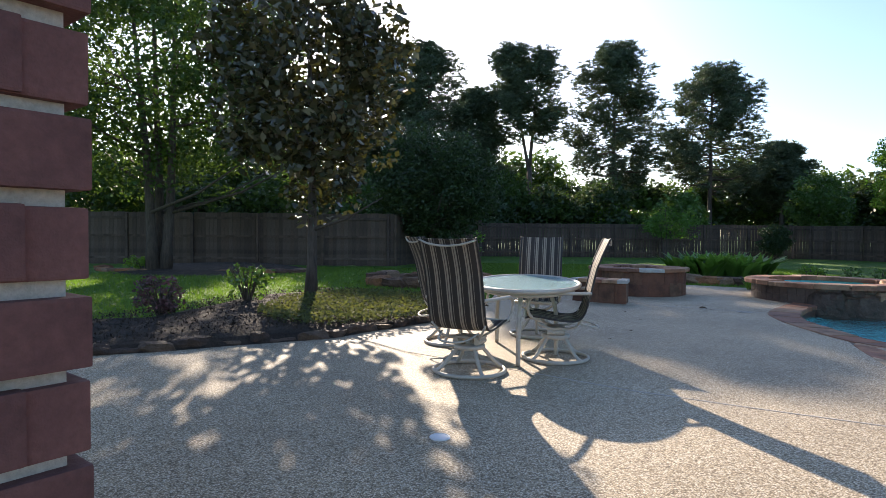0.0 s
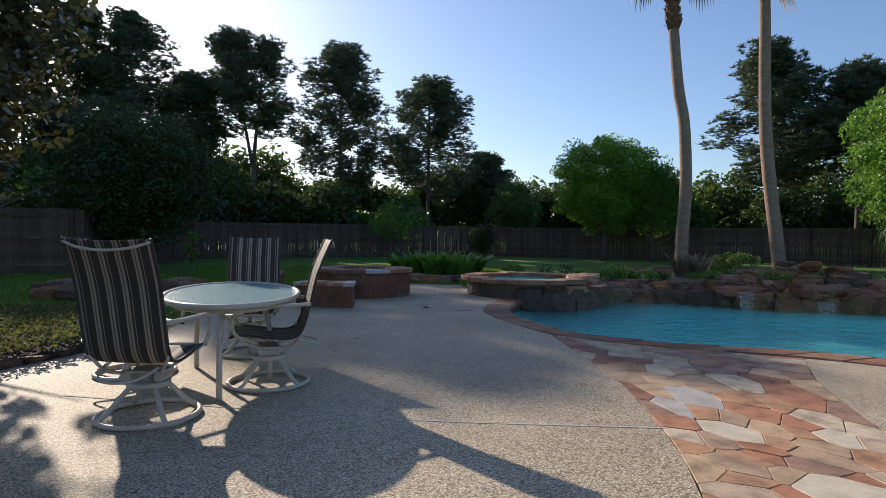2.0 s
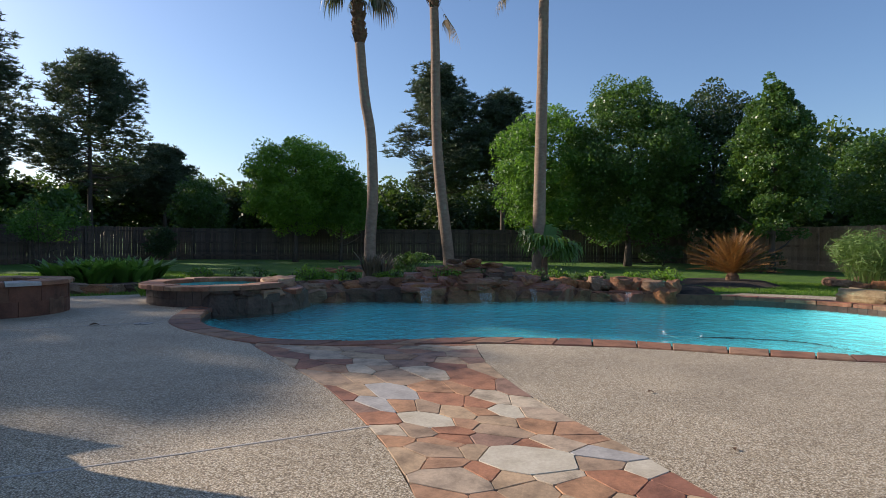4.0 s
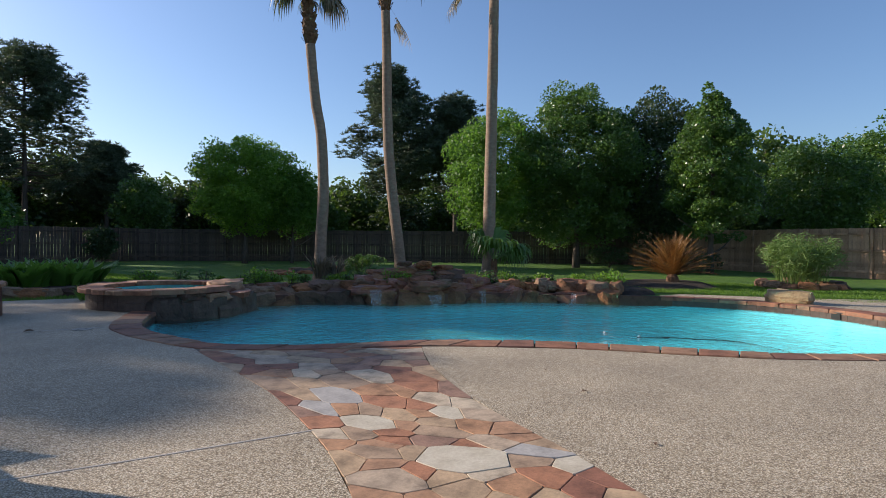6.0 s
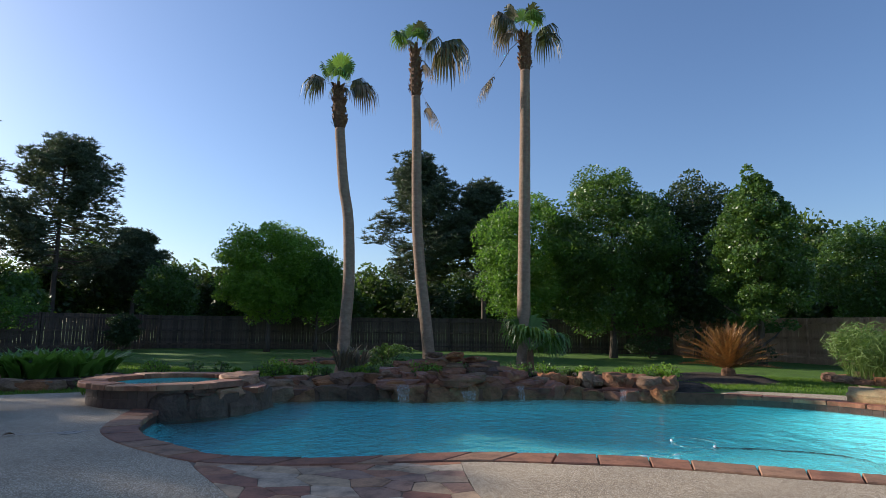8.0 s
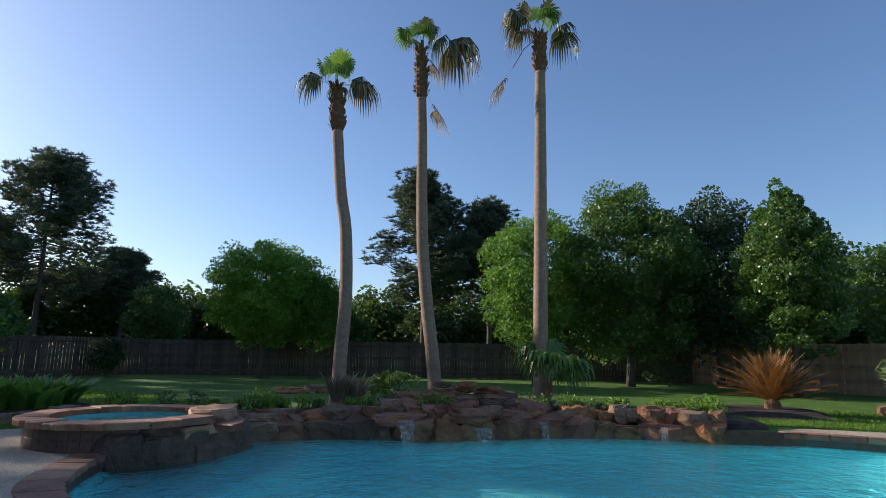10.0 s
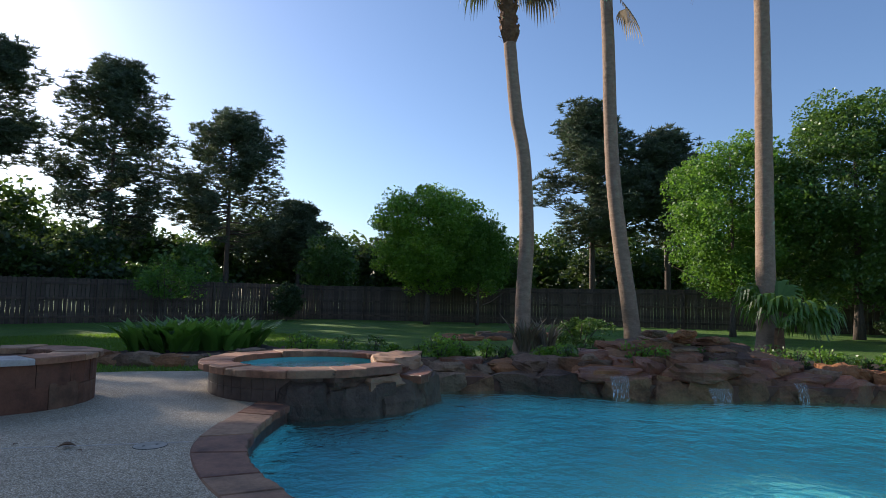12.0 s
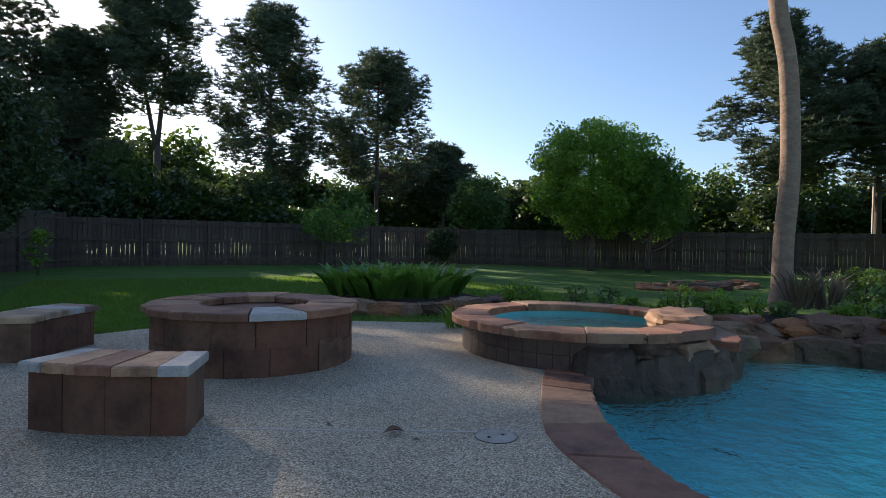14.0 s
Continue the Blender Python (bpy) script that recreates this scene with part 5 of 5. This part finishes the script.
rfg = np.random.default_rng(61)
fg = tagged(new("feather_grass"), "feathery green ornamental grass in a stone ring", "grass")
fg.location = (20.6, 1.0, 0.05)
pf = crown_points(rfg, (0, 0, 0.85), (1.2, 1.2, 0.75), 70, 60, 0.34, hollow=0.2)
pf = pf[pf[:, 2] > 0.3]
new("foliage", np_mesh("foliage", *leaf_cards(rfg, pf, 0.34, 0.06, 0.0), M_PAMPAS)).parent = fg
ob = blades("stalk_clump", (0, 0, 0), 260, 1.2, 0.9, 0.02, M_PAMPAS, "", "", 0.4, 62)
ob.parent = fg
for i, (x, y) in enumerate(((7.2, 16.4), (7.9, 16.3), (8.5, 16.7), (7.6, 17.2), (8.2, 17.5), (6.9, 17.1))):
    blades("leafy_plant", (x, y, 0.05), 120, 0.9, 0.72, 0.17, M_LUSH, "lush broad-leaved green plant in a lawn bed", "plant", 0.75, 70 + i)
for i, (x, y) in enumerate(((11.9, 11.5), (12.1, 11.2))):
    blades("grass_tuft", (x, y, 0.25), 60, 0.35, 0.7, 0.04, M_DRYFROND, "tuft of dry strappy leaves by the palm", "plant", 0.5, 80 + i)


def bush(name, pos, radii, leaf, count, material, label, seed, stems=5, category="shrub"):
    r = np.random.default_rng(seed)
    th = tagged(new(name), label, category)
    th.location = pos
    b = bmesh.new()
    for k in range(stems):
        a = k * 2.4 + seed
        q = Vector((math.cos(a) * radii[0] * 0.6, math.sin(a) * radii[1] * 0.6, radii[2] * 1.6))
        add_tube(b, [(0, 0, -0.05), q * 0.5 + Vector((0, 0, 0.03)), q], [0.016, 0.011, 0.004], 5)
    part("stem_clump", b, M_BARK, th)
    pts = crown_points(r, (0, 0, radii[2]), radii, 26, max(1, count // 26), min(radii) * 0.4)
    pts = pts[pts[:, 2] > 0.0]
    new("foliage", np_mesh("foliage", *leaf_cards(r, pts, leaf), material)).parent = th
    return th


M_ROSE = leaf_mat("pink_rose_leaves", (0.03, 0.045, 0.02), (0.24, 0.1, 0.12), (0.14, 0.09, 0.06), 0.5, 0.25)
bush("box_shrub", (13.35, 11.35, 0.2), (0.85, 0.7, 0.36), 0.06, 3800, M_MIDLEAF, "clipped round green shrub behind the pool rocks", 91)
bush("rose_bush", (-3.5, 7.4, 0.05), (0.42, 0.4, 0.3), 0.07, 900, M_ROSE, "pink and bronze leafed bush in the garden bed", 92, 9)
bush("bare_shrub", (-2.9, 8.9, 0.05), (0.5, 0.46, 0.4), 0.1, 300, M_MIDLEAF, "sparse twiggy shrub in the garden bed", 93, 14)
bush("low_shrub", (-8.9, 16.4, 0.0), (0.6, 0.45, 0.28), 0.07, 1200, M_BRIGHT, "low leafy shrub at the bed edge", 94)
bush("sapling", (0.9, 26.0, LAWN_Z), (0.42, 0.4, 0.75), 0.16, 220, M_BRIGHT, "small sunlit sapling by the fence", 95)
bush("low_shrub", (26.6, 4.6, 0.0), (1.5, 0.9, 0.45), 0.1, 1500, M_DARKLEAF, "dark ground shrubs under the pear tree", 96)
bush("low_shrub", (29.5, 9.2, 0.0), (1.8, 1.2, 0.6), 0.12, 1800, M_DARKLEAF, "dark shrubs under the trees", 97)
rb = random.Random(14)
for i, p in enumerate(bed_line[2:-1]):
    q0, q1 = bed_line[max(0, i + 1)], bed_line[min(len(bed_line) - 1, i + 3)]
    d = (q1 - q0).normalized()
    nrm = Vector((d.y, -d.x, 0))
    for k in range(2):
        if rb.random() < 0.85:
            c = p + nrm * rb.uniform(0.7, 1.6) + d * rb.uniform(-0.2, 0.2)
            sz = rb.uniform(0.14, 0.3)
            bush("bedding_plant", (c.x, c.y, 0.12), (sz, sz, sz * 0.85), 0.07, 230, M_BRIGHT if rb.random() < 0.55 else M_MIDLEAF, "leafy green bedding plant behind the pool rocks", 200 + i * 2 + k, 4, "plant")["group"] = "bedding plants"
for i, (x, y) in enumerate(((6.9, 13.2), (7.5, 13.0), (8.1, 12.95), (8.7, 12.6), (9.1, 12.1), (8.4, 13.1))):
    blades("spa_plant", (x, y, -0.02), 40, 0.3, 0.4, 0.035, M_BRIGHT, "sprouting green plant behind the spa", "plant", 0.6, 300 + i)["group"] = "bedding plants"

def inside(poly, x, y):
    c = False
    for i in range(len(poly)):
        (x0, y0), (x1, y1) = poly[i - 1], poly[i]
        if (y0 > y) != (y1 > y) and x < (x1 - x0) * (y - y0) / (y1 - y0) + x0:
            c = not c
    return c


# ground cover between the bed and the patio
rg = np.random.default_rng(77)
pts = []
while len(pts) < 9000:
    x, y = rg.uniform(-2.3, 0.4), rg.uniform(6.3, 10.4)
    if y > 6.75 + (x + 0.63) * 1.15 * (1 if x > -0.63 else 0.35) + 0.05 and (x + 1.0) ** 2 / 1.9 + (y - 8.4) ** 2 / 3.6 < 1:
        pts.append((x, y, 0.12 + rg.uniform(0, 0.09)))
gc = new("ground_cover", np_mesh("ground_cover", *leaf_cards(rg, np.array(pts), 0.065, 0.5, 1.2), leaf_mat("ground_cover_leaves", (0.03, 0.045, 0.018), (0.14, 0.16, 0.055), (0.2, 0.22, 0.05), 0.9, 0.3)))
tagged(gc, "low spreading ground cover in the garden bed", "ground cover", kind="stuff")

# leaf litter over the mulch
lit = []
while len(lit) < 9000:
    x, y = rg.uniform(-6, 0.3), rg.uniform(4.6, 11)
    if inside(bed2, x, y):
        lit.append((x, y, 0.125 + rg.uniform(0, 0.035) + 0.02 * math.sin(x * 3)))
tagged(new("leaf_litter", np_mesh("leaf_litter", *leaf_cards(rg, np.array(lit), 0.05, 0.4, 2.0), mat("litter", (0.025, 0.017, 0.012), (0.085, 0.06, 0.04), 0.95, 3, 40, 0))), "dry leaf litter on the garden bed", "leaf litter", kind="stuff")

# short lawn blades where the walk comes nearest
def lawn_patch(cx, cy, sx, sy, count, seed, keep):
    r = np.random.default_rng(seed)
    x, y = cx + r.uniform(-sx, sx, count), cy + r.uniform(-sy, sy, count)
    ok = np.array([keep(a, c) for a, c in zip(x, y)])
    x, y = x[ok], y[ok]
    m = len(x)
    base = np.stack([x, y, np.full(m, LAWN_Z)], 1)
    a = r.uniform(0, 6.283, m)
    s = np.stack([np.cos(a), np.sin(a), np.zeros(m)], 1) * 0.012
    tip = base + np.stack([r.normal(0, 0.02, m), r.normal(0, 0.02, m), r.uniform(0.03, 0.065, m)], 1)
    v = np.stack([base - s, base + s, tip], 1).reshape(-1, 3)
    ob = new("lawn_blades", np_mesh("lawn_blades", v, np.arange(m * 3).reshape(-1, 3), M_BRIGHTGRASS))
    return tagged(ob, "short green lawn grass", "grass", kind="stuff")


M_BRIGHTGRASS = leaf_mat("grass_blades", (0.05, 0.11, 0.014), (0.13, 0.24, 0.03), (0.2, 0.36, 0.03), 0.6, 0.4)


DECKP = left_line + [(7, 0), (-12, -7)]
lawn_patch(-3.0, 13.5, 7.0, 6.5, 60000, 401, lambda x, y: not inside(DECKP, x, y) and not inside(bed2, x, y))
lawn_patch(6.5, 19.0, 5.5, 5.0, 45000, 402, lambda x, y: not inside(DECKP, x, y))
lawn_patch(18.0, 2.0, 3.0, 4.5, 30000, 403, lambda x, y: x > 16.2)

# ---- small things on the paving ----
for pts, lab in (([(0.0, 5.7), (1.2, 4.88), (1.81, 4.43), (2.6, 4.0), (3.6, 3.5)], "a"), ([(1.1, 11.3), (2.31, 10.72), (3.51, 10.1), (5.2, 9.22)], "b")):
    b = bmesh.new()
    for p, q in zip(pts[:-1], pts[1:]):
        d = Vector(q) - Vector(p)
        add_box(b, (d.length + 0.004, 0.018, 0.006), pose((p[0] + q[0]) / 2, (p[1] + q[1]) / 2, 0.0, 0, 0, math.degrees(math.atan2(d.y, d.x))))
    tagged(link_bm("trim_joint_" + lab, b, M_WALLMORTAR), "pale expansion joint in the patio", "joint", kind="structure")
cap = tagged(new("drain_cap"), "round white plastic drain cap set in the patio", "drain")
b = bmesh.new()
add_tube(b, [(0, 0, 0.0), (0, 0, 0.006)], 0.062, 24)
part("disc", b, M_WHITE, cap)
b = bmesh.new()
add_tube(b, circle(0, 0, 0.006, 0.052, 24), 0.004, 6, True)
part("ridge", b, M_WHITE, cap)
cap.location = (0.43, 3.27, 0)
lid = tagged(new("access_cover"), "round concrete-coloured skimmer lid beside the coping", "lid")
lid.location = (4.93, 9.27, 0)
b = bmesh.new()
add_tube(b, [(0, 0, 0.0), (0, 0, 0.004)], 0.125, 28)
part("disc", b, M_MORTAR, lid)
b = bmesh.new()
add_tube(b, circle(0, 0, 0.002, 0.127, 28), 0.0022, 6, True)
part("ring", b, M_BLACK, lid)
# black discs on the lid paint the shade in its two finger holes
for sx in (-0.05, 0.05):
    b = bmesh.new()
    add_tube(b, [(sx, 0, 0.002), (sx, 0, 0.0065)], 0.012, 10)
    part("finger_hole", b, M_BLACK, lid)
M_DEADLEAF = mat("dead_leaf", (0.1, 0.05, 0.025), (0.22, 0.12, 0.06), 0.8, 20, 100, 0.2)
rl = random.Random(9)
for x, y, s in ((4.4, 9.58, 0.14), (4.46, 9.4, 0.05), (4.1, 9.9, 0.05), (1.9, 7.6, 0.07), (2.6, 7.2, 0.05), (3.0, 9.0, 0.05), (5.6, 2.3, 0.06), (4.6, 1.5, 0.05), (3.0, 8.2, 0.04), (2.2, 6.6, 0.05), (6.2, 2.9, 0.05)):
    b = bmesh.new()
    n_ = 7
    rowl = []
    for i in range(n_):
        f = i / (n_ - 1)
        wdt = s * 0.26 * math.sin(math.pi * f) + 0.001
        z = 0.012 + s * 0.22 * math.sin(math.pi * f) * 0.5
        rowl.append([b.verts.new(((f - 0.5) * s, u * wdt, z + abs(u) * wdt * 0.5)) for u in (-1, 0, 1)])
    for r0, r1 in zip(rowl[:-1], rowl[1:]):
        for u in range(2):
            b.faces.new((r0[u], r0[u + 1], r1[u + 1], r1[u]))
    ob = link_bm("dead_leaf", b, M_DEADLEAF, True)
    ob.matrix_basis = pose(x, y, -0.006, 0, 0, rl.uniform(0, 360))
    tagged(ob, "curled brown dead leaf lying on the paving", "leaf", "dead leaves")
# floating hose of the pool cleaner
hose = tagged(new("cleaner_hose"), "white pool cleaner hose looping on the water", "pool cleaner")
b = bmesh.new()
loop_pts = smooth_line([(8.8, 3.5, WATER_Z - 0.015), (9.13, 3.2, WATER_Z - 0.015), (9.86, 2.93, WATER_Z - 0.015), (10.3, 3.05, WATER_Z - 0.015), (10.35, 3.4, WATER_Z - 0.015), (10.1, 3.5, WATER_Z - 0.015), (9.7, 3.3, WATER_Z - 0.015), (9.8, 3.0, WATER_Z - 0.015)], 6)
add_tube(b, loop_pts, 0.0045, 6)
part("hose", b, M_WHITE, hose, smooth=True)
for i in (0, 6, 13, 31):
    b = bmesh.new()
    d = (loop_pts[i + 1] - loop_pts[i]).normalized() * 0.06
    add_tube(b, [loop_pts[i] - d, loop_pts[i] - d * 0.6, loop_pts[i] + d * 0.6, loop_pts[i] + d], [0.01, 0.02, 0.02, 0.01], 8)
    part("float", b, M_WHITE, hose, smooth=True)
b = bmesh.new()
add_tube(b, smooth_line([(9.86, 2.93, WATER_Z - 0.02), (10.2, 2.3, WATER_Z - 0.03), (10.3, 1.4, WATER_Z - 0.05), (9.6, 0.6, WATER_Z - 0.3)], 6), 0.02, 6)
part("lead", b, M_BLACK, hose, "dark submerged lead", True)
# steps' black markers under the water near the spa
for x, y in ((5.75, 8.95), (5.95, 9.15), (6.2, 9.3), (6.5, 9.4), (6.7, 9.0), (6.9, 8.6), (8.6, 9.9), (9.0, 10.1)):
    b = bmesh.new()
    add_tube(b, [(x, y, -0.62), (x, y, -0.6)], 0.06, 10)
    tagged(link_bm("step_marker", b, M_BLACK), "dark round marker on the submerged pool step", "marker", "step markers")
b = bmesh.new()
prism(b, [(5.0, 9.9), (5.0, 8.9), (5.3, 8.2), (6.5, 8.1), (7.6, 8.7), (9.6, 9.6), (9.8, 10.6), (8.6, 10.9), (6.9, 10.8)], -1.3, -0.62, 0.02)
tagged(link_bm("pool_step", b, M_POOL), "submerged pale blue pool step", "pool step", kind="structure")

sk = tagged(new("skimmer_mouth"), "skimmer mouth in the tiled pool wall, its shade a black box", "skimmer")
b = bmesh.new()
# solid black box stands in for the shade inside the skimmer mouth
add_box(b, (0.34, 0.03, 0.13), pose(14.12, 0.34, -0.1, 0, 0, 44), 0.006)
part("opening", b, M_BLACK, sk)
b = bmesh.new()
add_box(b, (0.4, 0.02, 0.018), pose(14.11, 0.35, -0.03, 0, 0, 44), 0.004)
part("lintel", b, M_TILE, sk)

# ---- coping stones ----
coping = tagged(new("trim_pool_coping"), "irregular reddish flagstone coping round the pool", "coping", kind="structure")
OUT, INN = smooth_line([(*p, 0) for p in COP_OUT], 12), smooth_line([(*p, 0) for p in COP_IN], 12)
rc = random.Random(31)
i = 0
while i < len(OUT) - 3:
    want, ln, j = rc.uniform(0.22, 0.62), 0.0, i
    while j < len(OUT) - 1 and ln < want:
        ln += (INN[j + 1] - INN[j]).length
        j += 1
    def lerp_in(k, f):
        return OUT[k].lerp(INN[k], f)
    g = 0.006
    inner = [INN[k] + (INN[k] - OUT[k]).normalized() * (0.03 + rc.uniform(-0.012, 0.012)) for k in range(i, j + 1)]
    outer = [OUT[k] for k in range(i, j + 1)]
    d0, d1 = (outer[1] - outer[0]).normalized() * g, (outer[-1] - outer[-2]).normalized() * g
    skew = (inner[1] - inner[0]).normalized() * rc.uniform(0.0, 0.012)
    inner[0] = inner[0] + skew
    outer[0], inner[0] = outer[0] + d0, inner[0] + d0
    outer[-1], inner[-1] = outer[-1] - d1, inner[-1] - d1
    poly = [(p.x, p.y) for p in outer] + [(p.x, p.y) for p in reversed(inner)]
    b = bmesh.new()
    prism(b, poly, -0.06, 0.014 + rc.uniform(-0.004, 0.006), 0.012)
    part("coping_stone", b, M_COPING, coping)
    i = j
# band of water-line tiles along the pool wall
band = tagged(new("trim_waterline_tiles"), "brown tile band under the coping", "tile band", kind="structure")
for k in range(0, len(INN) - 6, 4):
    a_, c_ = INN[k], INN[k + 4]
    d = c_ - a_
    if d.length < 0.02:
        continue
    nin = Vector((INN[k + 2] - OUT[k + 2])).normalized() * 0.008
    m_ = int(max(1, round(d.length / 0.155)))
    for t_ in range(m_):
        p = a_.lerp(c_, (t_ + 0.5) / m_) + nin
        b = bmesh.new()
        add_box(b, (d.length / m_ - 0.005, 0.012, 0.15), pose(p.x, p.y, -0.137, 0, 0, math.degrees(math.atan2(d.y, d.x))))
        part("tile", b, M_TILE, band)

# ---- flagstone path ----
path = tagged(new("pavement_flagstone"), "crazy-paved path of orange, rust and cream flagstones", "path", kind="structure")
SL, SR = smooth_line([(*p, 0) for p in STRIP_L], 8), smooth_line([(*p, 0) for p in STRIP_R], 8)
b = bmesh.new()
ls, rs = [b.verts.new((p.x, p.y, -0.004)) for p in SL], [b.verts.new((p.x, p.y, -0.004)) for p in SR]
cpl = smooth_line([(*p, 0) for p in COP_OUT[8:13]], 8)
for k in range(len(SL) - 1):
    b.faces.new((ls[k], ls[k + 1], rs[k + 1], rs[k]))
fill = [b.verts.new((p.x, p.y, -0.004)) for p in cpl]
b.faces.new(fill + [rs[0], ls[0]])
part("bedding", b, M_JOINT, path)


def strip_at(u, v):
    """u: across, 0 left to 1 right; v: 0 at the pool to 1 behind the walk; the first part follows the coping."""
    f = v * (len(SL) - 1)
    k = min(int(f), len(SL) - 2)
    f -= k
    p = SL[k].lerp(SL[k + 1], f).lerp(SR[k].lerp(SR[k + 1], f), u)
    w = max(0.0, 1 - v / 0.10)
    if w > 0:
        g = u * (len(cpl) - 1)
        q = min(int(g), len(cpl) - 2)
        p = p.lerp(cpl[q].lerp(cpl[q + 1], g - q), w * w)
    return p


# sites in (across, along): explicit large pale stones, then a jittered scatter
BIG = [(0.52, 0.53, 0.03, 1), (0.86, 0.52, 0.006, 2), (0.33, 0.40, 0.008, 1), (0.74, 0.37, 0.005, 1), (0.30, 0.31, 0.008, 2), (0.14, 0.345, 0.003, 2), (0.93, 0.575, 0.003, 1), (0.5, 0.63, 0.006, 0), (0.2, 0.5, 0.005, 0), (0.45, 0.25, 0.006, 0), (0.55, 0.33, 0.008, 0)]
rf = random.Random(77)
ASP = 4.2
sites = [(u, v * ASP, w, m_) for u, v, w, m_ in BIG]
tries = 0
while len(sites) < 165 and tries < 9000:
    tries += 1
    u, v = rf.uniform(0.02, 0.98), rf.uniform(0.0, 0.99) * ASP
    if all((u - a) ** 2 + (v - c) ** 2 > (rf.uniform(0.07, 0.14) + 2.0 * w) ** 2 for a, c, w, _ in sites):
        sites.append((u, v, rf.uniform(0, 0.006), 0))
for si, (u, v, w, m_) in enumerate(sites):
    poly = [(0, 0), (1, 0), (1, ASP), (0, ASP)]
    for sj, (u2, v2, w2, _) in enumerate(sites):
        if si == sj or (u - u2) ** 2 + (v - v2) ** 2 > 0.9:
            continue
        nx, ny = u2 - u, v2 - v
        dd = (u2 * u2 + v2 * v2 - w2 - u * u - v * v + w) / 2
        out = []
        for k in range(len(poly)):
            p, q = poly[k - 1], poly[k]
            sp, sq = p[0] * nx + p[1] * ny - dd, q[0] * nx + q[1] * ny - dd
            if (sp < 0) != (sq < 0):
                t = sp / (sp - sq)
                out.append((p[0] + t * (q[0] - p[0]), p[1] + t * (q[1] - p[1])))
            if sq <= 0:
                out.append(q)
        poly = out
        if len(poly) < 3:
            break
    if len(poly) < 3:
        continue
    wp = [strip_at(min(1, max(0, p[0])), min(1, max(0, p[1] / ASP))) for p in poly]
    # drop near-duplicate corners, subdivide edges slightly and pull in for the joint
    dense = []
    for k in range(len(wp)):
        p, q = wp[k - 1], wp[k]
        if (q - p).length < 0.03:
            continue
        dense += [p.lerp(q, 0.06), p.lerp(q, 0.5), p.lerp(q, 0.94)]
    if len(dense) < 6:
        continue
    c = sum(dense, Vector()) / len(dense)
    fin = []
    for p in dense:
        d = c - p
        jt = 0.001 + 0.006 * noise.noise(p * 7)
        fin.append(p + d.normalized() * min(max(0.002, jt + 0.002), d.length * 0.3))
    area = sum(fin[k - 1].x * fin[k].y - fin[k].x * fin[k - 1].y for k in range(len(fin)))
    if area < 0:
        fin.reverse()
    b = bmesh.new()
    prism(b, [(p.x, p.y) for p in fin], -0.03, 0.003 + rf.uniform(-0.002, 0.003), 0.003)
    part("flagstone", b, (M_FLAG, M_CREAM, M_GREYSTONE)[m_], path)
